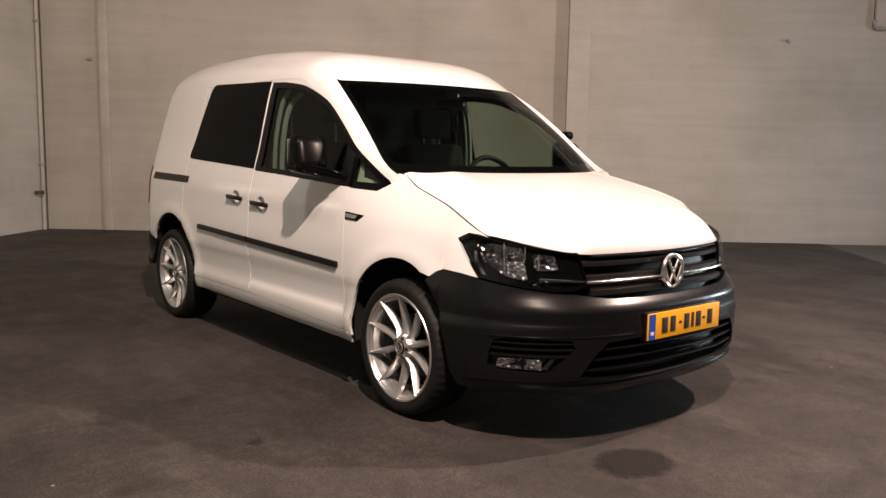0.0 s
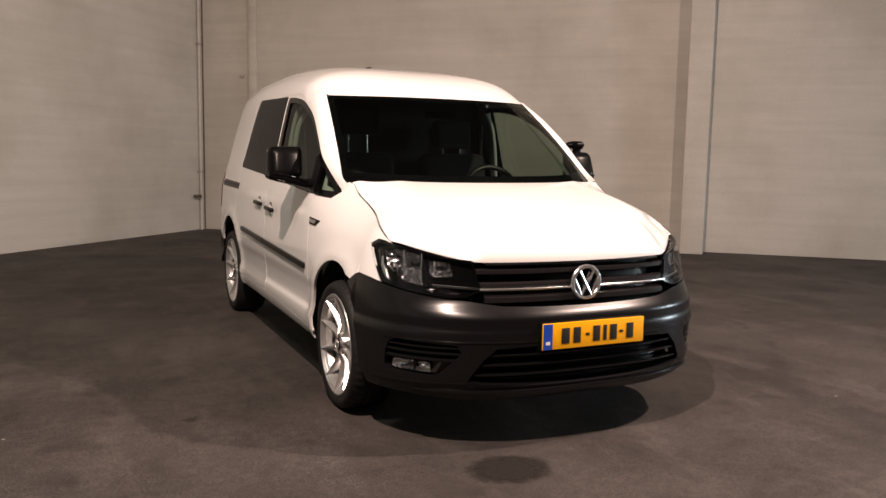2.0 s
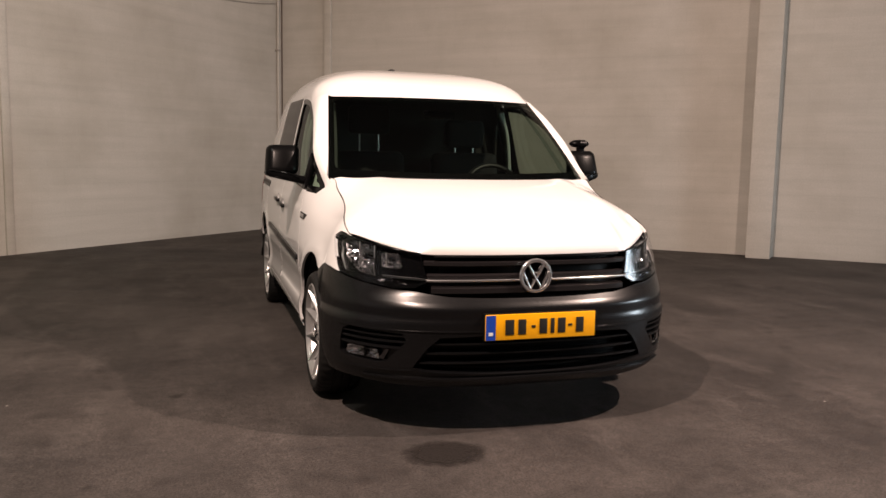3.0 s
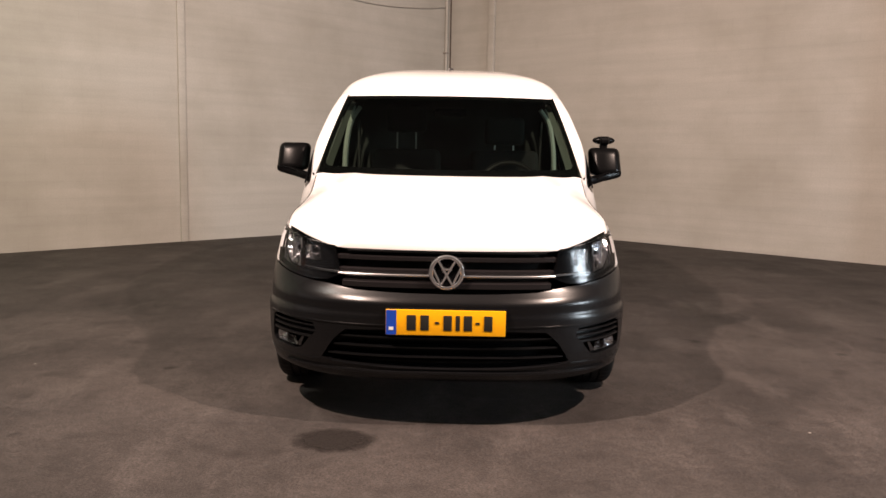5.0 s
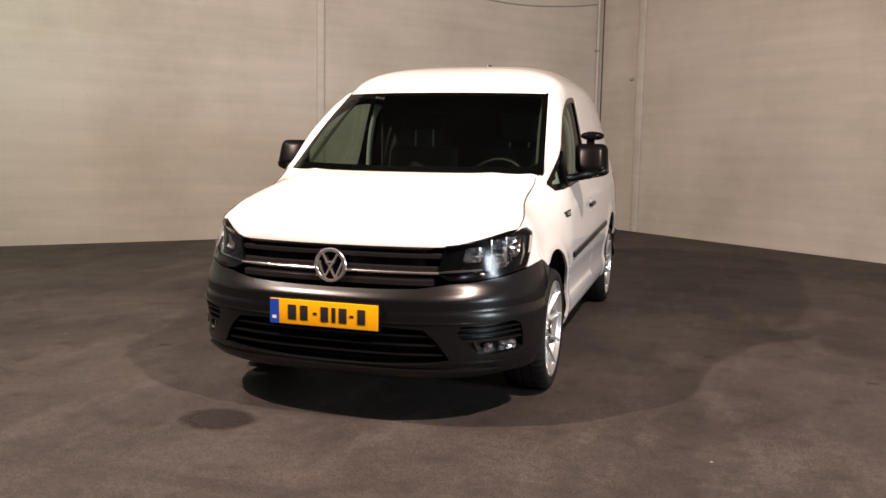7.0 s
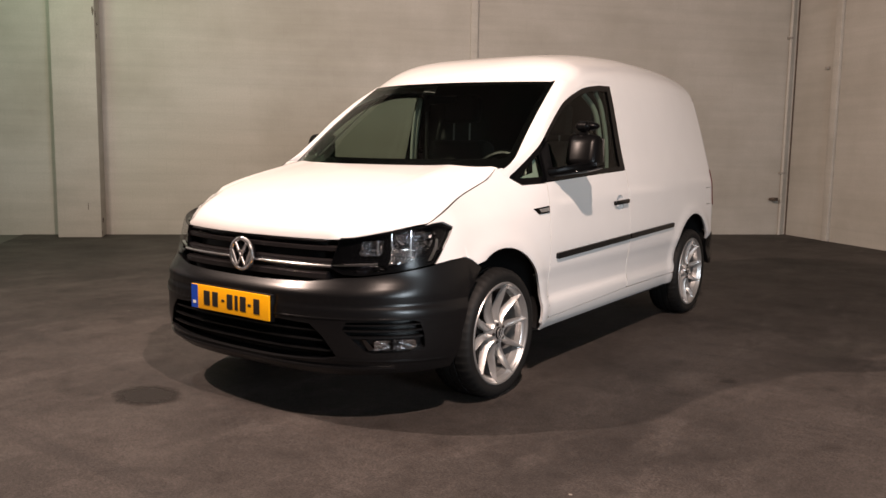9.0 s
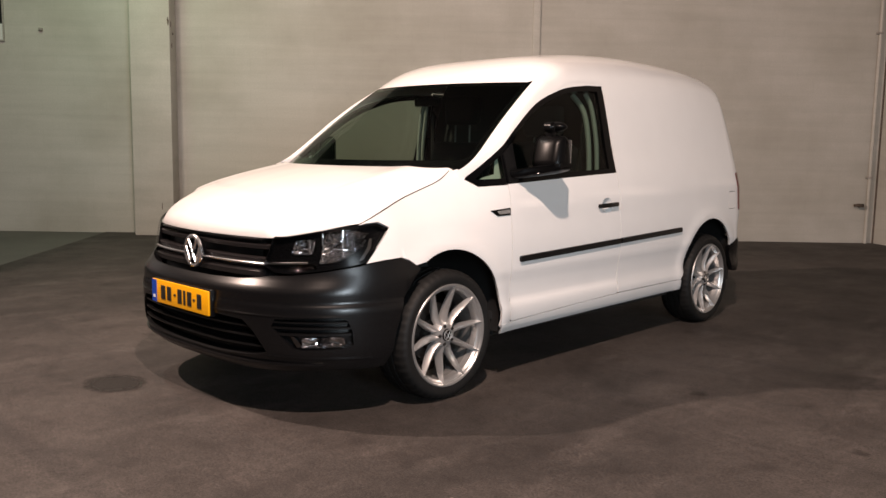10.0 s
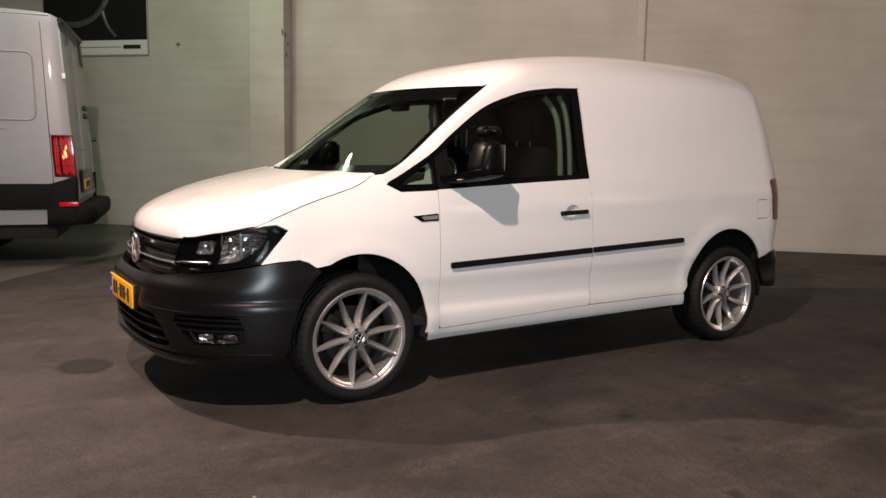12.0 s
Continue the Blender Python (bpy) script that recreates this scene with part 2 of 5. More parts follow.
CLOTH = material("black_seat_cloth", (0.009, 0.009, 0.0095), 0.9, vary=0.25, grain=500, bump=0.2, bump_distance=0.001)
BULKHEAD = material("dark_grey_partition", (0.019, 0.0205, 0.019), 0.7, vary=0.15, grain=30)
# near-black stands in for shade in hollows and gaps of the bodywork
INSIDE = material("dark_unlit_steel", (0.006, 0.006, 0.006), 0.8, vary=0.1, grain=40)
WALL = wall_material()
FLOOR = floor_material()
CONCRETE = material("grey_concrete_floor", (0.105, 0.102, 0.090), 0.7, vary=0.15, grain=60, bump=0.15, bump_distance=0.003, stain=0.6, stain_size=0.8, stain_colour=(0.062, 0.060, 0.054))
POSTER = material("black_poster_print", (0.012, 0.012, 0.013), 0.3, vary=0.1, grain=8)
PALE = material("white_poster_print", (0.62, 0.62, 0.60), 0.4, vary=0.03, grain=20)
GREY = material("grey_poster_print", (0.065, 0.072, 0.08), 0.35, vary=0.2, grain=12)
# white van paint, its colour lowered to stand for the dim light there
BIGPAINT = material("dimmed_white_paint", (0.295, 0.305, 0.318), 0.42, coat=0.5, vary=0.03, grain=8, stain=0.4, stain_size=1.2, stain_colour=(0.26, 0.262, 0.268))
RUSTPIPE = material("brown_rusty_pipe", (0.085, 0.064, 0.048), 0.6, vary=0.4, grain=25)
REDLIT = material("red_lit_lamp_lens", (0.07, 0.001, 0.002), 0.22, coat=0.15, vary=0.3, grain=70)
REDLIT.node_tree.nodes["Principled BSDF"].inputs["Emission Color"].default_value = (1.0, 0.008, 0.012, 1)
REDLIT.node_tree.nodes["Principled BSDF"].inputs["Emission Strength"].default_value = 0.55
BULB = material("glowing_lamp_core", (0.6, 0.05, 0.03), 0.3, vary=0.2, grain=60)
BULB.node_tree.nodes["Principled BSDF"].inputs["Emission Color"].default_value = (1.0, 0.30, 0.09, 1)
BULB.node_tree.nodes["Principled BSDF"].inputs["Emission Strength"].default_value = 6.0
STEELPIPE = material("grey_painted_pipe", (0.30, 0.28, 0.25), 0.5, vary=0.15, grain=30)
DIRT = stain_material()
GREYWALL = material("dark_closing_wall", (0.16, 0.155, 0.145), 0.85, vary=0.1, grain=20, stain=0.4, stain_size=0.6)
CEIL = material("dark_ceiling_deck", (0.10, 0.10, 0.10), 0.85, vary=0.05, grain=20)


# ---- building helpers ----
def finish(ob, bm, mat, smooth=True, angle=35):
    shade = bm.verts.layers.float_vector.get("shade")
    normals = [tuple(v[shade]) for v in bm.verts] if shade else None
    if smooth:
        limit = radians(angle)
        for f in bm.faces:
            f.smooth = not (shade and all(v[shade].length < 0.5 for v in f.verts))
        if not shade:
            for e in bm.edges:
                if len(e.link_faces) == 2 and e.calc_face_angle(0) > limit:
                    e.smooth = False
    bm.to_mesh(ob.data)
    bm.free()
    if normals:
        ob.data.normals_split_custom_set_from_vertices(normals)
    ob.data.materials.append(mat)
    return ob


def part(name, bm, mat, parent=None, label="", smooth=True, angle=35):
    """Links a bmesh as one mesh object, under a thing or a part."""
    ob = new(name, bpy.data.meshes.new(name))
    finish(ob, bm, mat, smooth, angle)
    if parent:
        ob.parent = parent
    if label:
        ob["label"] = label
    return ob


def join(*many):
    """One bmesh out of several."""
    out = many[0]
    for bm in many[1:]:
        data = bpy.data.meshes.new("join")
        bm.to_mesh(data)
        bm.free()
        out.from_mesh(data)
        bpy.data.meshes.remove(data)
    return out


def placed(bm, m):
    bmesh.ops.transform(bm, matrix=m, verts=bm.verts)
    shade = bm.verts.layers.float_vector.get("shade")
    if shade:
        turn = m.to_3x3().inverted().transposed()
        for v in bm.verts:
            v[shade] = turn @ v[shade]
    if m.to_3x3().determinant() < 0:
        bmesh.ops.reverse_faces(bm, faces=bm.faces)
    return bm


MIRROR = Matrix.Diagonal((-1, 1, 1, 1))


def box(x0, x1, y0, y1, z0, z1, bevel=0.0, segments=2):
    bm = bmesh.new()
    bmesh.ops.create_cube(bm, size=1, matrix=Matrix.Translation(((x0 + x1) / 2, (y0 + y1) / 2, (z0 + z1) / 2)) @ Matrix.Diagonal((x1 - x0, y1 - y0, z1 - z0, 1)))
    if bevel:
        bmesh.ops.bevel(bm, geom=bm.edges[:], offset=bevel, segments=segments, profile=0.6, affect="EDGES")
    return bm


def revolve(profile, steps=64):
    """A closed or open profile of (along, radius) turned round the X axis."""
    bm = bmesh.new()
    rings = []
    for k in range(steps):
        a = 2 * math.pi * k / steps
        rings.append([bm.verts.new((p, r * math.cos(a), r * math.sin(a))) for p, r in profile])
    for k in range(steps):
        one, two = rings[k], rings[(k + 1) % steps]
        for j in range(len(profile) - 1):
            bm.faces.new((one[j], one[j + 1], two[j + 1], two[j]))
    bmesh.ops.remove_doubles(bm, verts=bm.verts, dist=1e-5)
    bmesh.ops.recalc_face_normals(bm, faces=bm.faces)
    return bm


def pipe(points, radius, sides=10, closed=False):
    """A round bar along a line of points."""
    bm = bmesh.new()
    pts = [Vector(p) for p in points]
    rings = []
    n = len(pts)
    for k, p in enumerate(pts):
        ahead = (pts[(k + 1) % n] if closed else pts[min(k + 1, n - 1)]) - (pts[k - 1] if closed else pts[max(k - 1, 0)])
        turn = ahead.to_track_quat("Z", "Y").to_matrix()
        r = radius[k] if isinstance(radius, (list, tuple)) else radius
        rings.append([bm.verts.new(p + turn @ Vector((r * math.cos(2 * math.pi * s / sides), r * math.sin(2 * math.pi * s / sides), 0))) for s in range(sides)])
    for k in range(n if closed else n - 1):
        one, two = rings[k], rings[(k + 1) % n]
        for s in range(sides):
            bm.faces.new((one[s], one[(s + 1) % sides], two[(s + 1) % sides], two[s]))
    if not closed:
        bm.faces.new(rings[0][::-1])
        bm.faces.new(rings[-1])
    bmesh.ops.recalc_face_normals(bm, faces=bm.faces)
    return bm


def prism(outline, depth, bevel=0.0):
    """A flat outline in x, z, made thick along y: from 0 to depth."""
    bm = bmesh.new()
    front = [bm.verts.new((x, 0, z)) for x, z in outline]
    f = bm.faces.new(front)
    got = bmesh.ops.extrude_face_region(bm, geom=[f])
    bmesh.ops.translate(bm, verts=[g for g in got["geom"] if isinstance(g, bmesh.types.BMVert)], vec=(0, depth, 0))
    bmesh.ops.recalc_face_normals(bm, faces=bm.faces)
    if bevel:
        bmesh.ops.bevel(bm, geom=[e for e in bm.edges if e.calc_face_angle(0) > 0.6], offset=bevel, segments=2, profile=0.6, affect="EDGES")
    return bm


def smooth_curve(table):
    """A monotone cubic through rows of (place, value)."""
    xs, ys = [p for p, _ in table], [v for _, v in table]
    h = [b - a for a, b in zip(xs, xs[1:])]
    d = [(b - a) / s for a, b, s in zip(ys, ys[1:], h)]
    m = [d[0]] + [0.0 if p * q <= 0 else 2 * p * q / (p + q) for p, q in zip(d, d[1:])] + [d[-1]]

    def value(x):
        if x <= xs[0]:
            return ys[0] + m[0] * (x - xs[0])
        if x >= xs[-1]:
            return ys[-1] + m[-1] * (x - xs[-1])
        k = 0
        while x > xs[k + 1]:
            k += 1
        s = (x - xs[k]) / h[k]
        return ((1 + 2 * s) * (1 - s) ** 2) * ys[k] + s * (1 - s) ** 2 * h[k] * m[k] + s * s * (3 - 2 * s) * ys[k + 1] + s * s * (s - 1) * h[k] * m[k + 1]

    return value


def ease(a, b, x):
    s = min(1.0, max(0.0, (x - a) / (b - a)))
    return s * s * (3 - 2 * s)


def rounded(outline, radius, steps=5):
    """The outline with its corners rounded; radius: one for all, or one a corner."""
    out = []
    n = len(outline)
    for k in range(n):
        p, a, b = Vector(outline[k]), Vector(outline[k - 1]), Vector(outline[(k + 1) % n])
        r = radius[k] if isinstance(radius, (list, tuple)) else radius
        if r <= 0:
            out.append(tuple(p))
            continue
        r1, r2 = min(r, (a - p).length * 0.45), min(r, (b - p).length * 0.45)
        s, e = p + (a - p).normalized() * r1, p + (b - p).normalized() * r2
        for j in range(steps + 1):
            q = j / steps
            out.append(tuple(s * (1 - q) ** 2 + p * 2 * q * (1 - q) + e * q * q))
    return out


def curved(points, steps=4):
    """An open line of points made smooth (Catmull-Rom)."""
    pts = [Vector(p) for p in points]
    out = []
    for k in range(len(pts) - 1):
        p0, p1, p2, p3 = pts[max(k - 1, 0)], pts[k], pts[k + 1], pts[min(k + 2, len(pts) - 1)]
        for j in range(steps):
            s = j / steps
            out.append(tuple(0.5 * (2 * p1 + (p2 - p0) * s + (2 * p0 - 5 * p1 + 4 * p2 - p3) * s * s + (3 * p1 - p0 - 3 * p2 + p3) * s ** 3)))
    out.append(tuple(pts[-1]))
    return out


def with_hole(outer, hole):
    """An outline with one more hole in it."""
    loops = list(outer) if isinstance(outer[0][0], (list, tuple)) else [list(outer)]
    return loops + [list(hole)]


def clip(poly, axis, value, keep_above):
    out = []
    for a, b in zip(poly, poly[1:] + poly[:1]):
        ia, ib = (a[axis] >= value, b[axis] >= value) if keep_above else (a[axis] <= value, b[axis] <= value)
        if ia:
            out.append(a)
        if ia != ib:
            s = (value - a[axis]) / (b[axis] - a[axis])
            p = [a[0] + s * (b[0] - a[0]), a[1] + s * (b[1] - a[1])]
            p[axis] = value
            out.append(tuple(p))
    return out


def patch(outline, surface, du, dv, off=0.0, flange=0.0):
    """The piece of a curved surface inside an outline of its two parameters (with holes), cut in a grid so that it follows
    the surface, shaded by the surface's own normals, with its edges turned inwards by the flange."""
    loops = [list(p) for p in (outline if isinstance(outline[0][0], (list, tuple)) else [outline])]
    middle = loops[0][0]

    def normal(p):
        e = 1e-3
        a, b = Vector(surface(p[0] + e, p[1])) - Vector(surface(p[0] - e, p[1])), Vector(surface(p[0], p[1] + e)) - Vector(surface(p[0], p[1] - e))
        n = a.cross(b)
        return n.normalized() if n.length > 1e-12 else Vector((0, 0, 1))

    inner = [(sum(p[0] for p in loops[0]) / len(loops[0]), sum(p[1] for p in loops[0]) / len(loops[0]))] + loops[0][::3]
    way = 1 if sum(normal(p).dot(Vector(surface(*p)) - HEART) for p in inner) >= 0 else -1
    bm = bmesh.new()
    shade = bm.verts.layers.float_vector.new("shade")
    made = {}

    def vert(p):
        key = (round(p[0], 5), round(p[1], 5))
        if key not in made:
            n = normal(p) * way
            v = bm.verts.new(Vector(surface(*p)) + n * off)
            v[shade] = n
            made[key] = v
        return made[key]

    us = [p[0] for loop in loops for p in loop]
    cuts = sorted({round(u, 6) for u in us} | {i * du for i in range(math.ceil(min(us) / du), math.floor(max(us) / du) + 1)})
    cuts = [c for k, c in enumerate(cuts) if k == 0 or c - cuts[k - 1] > 2e-5]
    edges = [(a, b) for loop in loops for a, b in zip(loop, loop[1:] + loop[:1])]
    for u0, u1 in zip(cuts, cuts[1:]):
        mid = (u0 + u1) / 2
        across = []
        for a, b in edges:
            if min(a[0], b[0]) < mid < max(a[0], b[0]):
                f = lambda u: a[1] + (b[1] - a[1]) * (u - a[0]) / (b[0] - a[0])
                across.append((f(mid), f(u0), f(u1)))
        across.sort()
        for low, high in zip(across[::2], across[1::2]):
            shape = [(u0, low[1]), (u1, low[2]), (u1, high[2]), (u0, high[1])]
            bottom, top = min(low[1], low[2]), max(high[1], high[2])
            for j in range(math.floor(bottom / dv), math.ceil(top / dv)):
                ring = []
                for p in clip(clip(shape, 1, j * dv, True), 1, (j + 1) * dv, False):
                    v = vert(p)
                    if v not in ring:
                        ring.append(v)
                if len(ring) >= 3:
                    try:
                        bm.faces.new(ring)
                    except ValueError:
                        pass
    bm.normal_update()
    for f in bm.faces:
        if sum((f.normal.dot(v[shade]) for v in f.verts)) < 0:
            f.normal_flip()
    if flange:
        for loop in loops:
            line = []
            for a, b in zip(loop, loop[1:] + loop[:1]):
                n = max(1, math.ceil(max(abs(b[0] - a[0]) / du, abs(b[1] - a[1]) / dv)))
                line += [(a[0] + (b[0] - a[0]) * k / n, a[1] + (b[1] - a[1]) * k / n) for k in range(n)]
            rim = []
            for p in line:
                n = normal(p) * way
                place = Vector(surface(*p)) + n * off
                rim.append((place, place - n * flange))
            for (a, c), (b, d) in zip(rim, rim[1:] + rim[:1]):
                if (a - b).length > 1e-6:
                    bm.faces.new([bm.verts.new(q) for q in (a, b, d, c)])
    return bm


HEART = Vector((0, 1.3, 0.7))


# ---- the hall ----
# Two walls meet in the corner behind the van: a runs along the one, b along the other.
CORNER, EAST, WEST = Vector((-0.024, 9.568, 0)), radians(40.7), radians(46.1)
HIGH, SIDE = 5.4, 21.0
HALL = Matrix.Translation(CORNER) @ Matrix(((math.cos(EAST), -math.sin(WEST), 0, 0),
                                            (-math.sin(EAST), -math.cos(WEST), 0, 0),
                                            (0, 0, 1, 0), (0, 0, 0, 1)))


def hall(bm):
    """From the hall's a, b, z into the world."""
    bmesh.ops.transform(bm, matrix=HALL, verts=bm.verts)
    bmesh.ops.reverse_faces(bm, faces=bm.faces)
    return bm


def wall(name, m, length, label, mat=None):
    ob = part(name, box(0, length, 0, 0.25, -0.05, HIGH), mat or WALL, smooth=False)
    ob.matrix_world = m
    return tagged(ob, label, "wall", kind="structure")


def at(a, b, turn):
    p = HALL @ Vector((a, b, 0))
    return Matrix.Translation(p) @ pose(0, 0, 0, 0, 0, turn)


wall("wall_east", at(-0.25, 0, -40.7), SIDE + 0.5, "rough white-painted blockwork wall with faint courses and grime")
wall("wall_west", at(0, SIDE, 43.9), SIDE, "white-painted blockwork wall with a pilaster, conduit and stains")
# south and end walls are unseen, coloured dark so they bounce little light
wall("wall_south", at(SIDE, SIDE, 139.3), SIDE, "unseen grey wall behind the open floor, darkened to bounce little light", GREYWALL)
wall("wall_end", at(SIDE, 0, 223.9), SIDE, "unseen grey wall closing the hall, darkened to bounce little light", GREYWALL)
tagged(part("floor", hall(box(-0.3, SIDE + 0.3, -0.3, SIDE + 0.3, -0.2, -0.006)), CONCRETE, smooth=False), "grey concrete floor of the hall beyond the dark area", "floor", kind="structure")
tagged(part("floor_dark", hall(box(0.0, 10.95, 0.0, 10.72, -0.006, 0.0)), FLOOR, smooth=False), "dark worn asphalt floor with scuffs and oil stains", "floor", kind="structure")
# unseen ceiling, coloured dark to cut bounced light and reflections
tagged(part("ceiling", hall(box(-0.3, SIDE + 0.3, -0.3, SIDE + 0.3, HIGH, HIGH + 0.2)), CEIL, smooth=False), "plain dark ceiling, unseen, closing the hall", "ceiling", kind="structure")


def upright(name, a0, a1, b0, b1, label, category, z0=0.0, z1=HIGH, mat=None, bevel=0.012):
    ob = part(name, hall(box(a0, a1, b0, b1, z0, z1, bevel)), mat or WALL)
    return tagged(ob, label, category, kind="structure")


upright("pilaster_1", 7.30, 7.59, 0, 0.34, "white-painted square pilaster on the blockwork wall", "pilaster")
pilaster = upright("pilaster_2", 0, 0.37, 9.68, 10.21, "white-painted square pilaster with chipped edge", "pilaster")


def chip(a, b, z, wide, tall, seed):
    """A ragged flake of bare dark plaster where the paint is knocked off: wide along the wall or, on the side face, out from it."""
    dice = random.Random(seed)
    ring = [(wide / 2 * dice.uniform(0.5, 1.0) * math.cos(q), tall / 2 * dice.uniform(0.5, 1.0) * math.sin(q)) for q in np.linspace(0, 2 * math.pi, 12)[:-1]]
    bm = prism(ring, 0.003)
    face = a > 0.36
    for v in bm.verts:
        u, d, h = v.co.x, v.co.y, v.co.z
        v.co = (a + d, b + u, z + h) if face else (a + u, b + d, z + h)
    return hall(bm)


for a, b, z, wide, tall, seed in ((0.3705, 9.700, 2.83, 0.035, 0.13, 1), (0.30, 9.6785, 2.80, 0.07, 0.11, 2), (0.20, 9.6785, 2.69, 0.10, 0.05, 3), (0.26, 9.6785, 2.53, 0.08, 0.09, 4), (0.24, 9.6785, 0.21, 0.12, 0.09, 5), (0.3705, 9.832, 0.395, 0.012, 0.13, 6), (0.33, 9.6785, 0.06, 0.07, 0.07, 7)):
    part("chip", chip(a, b, z, wide, tall, seed), RUSTPIPE, pilaster)
upright("trim_1", 0, 0.03, 4.74, 4.84, "slim painted upright strip covering a wall joint", "trim")
upright("trim_2", 0.83, 0.95, 0, 0.045, "slim painted upright strip covering a wall joint", "trim")


tagged(part("trim_corner", hall(box(0.0, 0.016, 0.0, 0.016, 0.0, HIGH)), RUSTPIPE), "dark open joint in the wall corner", "joint", kind="structure")


drain = tagged(new("corner_pipe"), "thin white-painted pipe beside the wall corner with a rusty tap", "pipe")
part("pipe", hall(pipe([(0.035, 0.13, 0.0), (0.035, 0.13, HIGH)], 0.020)), WALL, drain)
part("tap", hall(join(pipe([(0.0, 0.25, 0.53), (0.11, 0.25, 0.53)], 0.022), pipe([(0.08, 0.25, 0.53), (0.08, 0.34, 0.53)], 0.02), box(0.05, 0.11, 0.22, 0.28, 0.505, 0.555, 0.008))), RUSTPIPE, drain)
for z in (0.9, 2.85):
    part("bracket", hall(box(0.0, 0.06, 0.10, 0.17, z, z + 0.03, 0.004)), STEELPIPE, drain)


def line_on_wall(points, radius):
    return hall(pipe(curved(points, 6), radius, 8))


conduit = tagged(new("conduit"), "pale grey conduit with an elbow on the blockwork wall", "pipe")
part("pipe", hall(pipe([(11.41, 0.04, HIGH), (11.41, 0.04, 2.96), (11.42, 0.04, 2.945), (11.45, 0.04, 2.94), (12.6, 0.04, 2.94)], 0.022)), STEELPIPE, conduit)
part("elbow", hall(pipe([(11.41, 0.04, 3.05), (11.41, 0.04, 2.97), (11.435, 0.04, 2.945), (11.51, 0.04, 2.94)], 0.032)), STEELPIPE, conduit)
tagged(part("cable", line_on_wall([(0.02, 2.75, 3.52), (0.02, 2.3, 3.49), (0.02, 1.8, 3.46), (0.02, 1.25, 3.47), (0.02, 0.6, 3.53), (0.02, 0.15, 3.6)], 0.008), STEELPIPE), "thin grey cable sagging along the wall", "cable")
for a, b, z in ((0.68, 0.0, 2.38), (10.25, 0.0, 2.76), (0.0, 11.48, 2.75)):
    tagged(part("wall_anchor", hall(box(a, a + 0.05, b, b + 0.05, z - 0.018, z + 0.018, 0.006)), STEELPIPE), "small rusty anchor stub on the painted wall", "anchor")

# round oil stain and smaller spots on the floor
def stain(x, y, size):
    bm = bmesh.new()
    bm.faces.new([bm.verts.new((0.24 * math.cos(q), 0.20 * math.sin(q), 0)) for q in np.linspace(0, 2 * math.pi, 49)[:-1]])
    ob = tagged(part("oil_stain", bm, DIRT, smooth=False), "dark dried oil stain on the asphalt floor", "stain", kind="structure")
    ob.matrix_world = Matrix.Translation((x, y, 0.0015)) @ Matrix.Scale(size, 4)


stain(-0.466, -1.031, 1.0)

# poster in a frame
poster = tagged(part("poster", hall(box(0.004, 0.03, 12.00, 13.83, 2.58, 4.1, 0.004)), STEELPIPE), "black and white framed poster on the wall", "poster")
part("print", hall(box(0.03, 0.034, 12.02, 13.81, 2.815, 4.08)), POSTER, poster)
part("white_band", hall(box(0.03, 0.034, 12.02, 13.81, 2.60, 2.81)), PALE, poster)
part("dark_bar", hall(box(0.034, 0.036, 12.13, 12.43, 2.68, 2.74)), INK, poster)
part("thin_line", hall(box(0.034, 0.036, 12.47, 13.73, 2.705, 2.715)), GREY, poster)
part("pale_shape", hall(pipe(curved([(0.032, 12.55, 2.86), (0.032, 12.70, 3.05), (0.032, 12.78, 3.35), (0.032, 12.75, 3.8)]), 0.03, 6)), GREY, poster)
part("pale_shape", hall(pipe(curved([(0.032, 12.60, 3.55), (0.032, 12.85, 3.2), (0.032, 13.2, 3.05), (0.032, 13.7, 3.1)]), 0.05, 6)), GREY, poster)


# ---- the white van ----
# Nose towards -y, front axle at y = 0, rear axle at y = 2.68, its left side at +x.
AXLE = 2.681
TYRE = 0.314

front_w = smooth_curve([(0.18, 0.83), (0.25, 0.866), (0.35, 0.884), (0.49, 0.889), (0.505, 0.887), (0.525, 0.876), (0.55, 0.875), (0.62, 0.872), (0.70, 0.857), (0.80, 0.832), (0.85, 0.815), (0.90, 0.788), (0.96, 0.742), (1.02, 0.69), (1.10, 0.61)])
mid_w = smooth_curve([(0.20, 0.79), (0.25, 0.842), (0.30, 0.874), (0.345, 0.884), (0.383, 0.886), (0.403, 0.884), (0.433, 0.874), (0.463, 0.8725), (0.52, 0.876), (0.60, 0.888), (0.70, 0.889), (0.85, 0.881), (0.95, 0.871), (1.05, 0.851), (1.20, 0.812), (1.40, 0.768), (1.55, 0.732), (1.65, 0.700), (1.75, 0.665)])
nose_y = smooth_curve([(0.18, -0.80), (0.25, -0.872), (0.32, -0.900), (0.45, -0.907), (0.50, -0.907), (0.53, -0.901), (0.562, -0.903), (0.577, -0.897), (0.630, -0.848), (0.645, -0.838), (0.70, -0.825), (0.80, -0.810), (0.87, -0.790), (0.95, -0.76), (1.1, -0.70)])
tail_y = smooth_curve([(0.25, 3.40), (0.35, 3.50), (0.54, 3.50), (0.58, 3.41), (0.80, 3.490), (1.10, 3.492), (1.30, 3.465), (1.50, 3.40), (1.65, 3.30), (1.80, 3.20)])
roof_z = smooth_curve([(0.50, 1.585), (0.66, 1.635), (0.85, 1.695), (1.21, 1.772), (1.71, 1.828), (2.12, 1.846), (2.65, 1.838), (2.95, 1.818), (3.10, 1.79), (3.20, 1.75), (3.27, 1.68), (3.31, 1.575)])
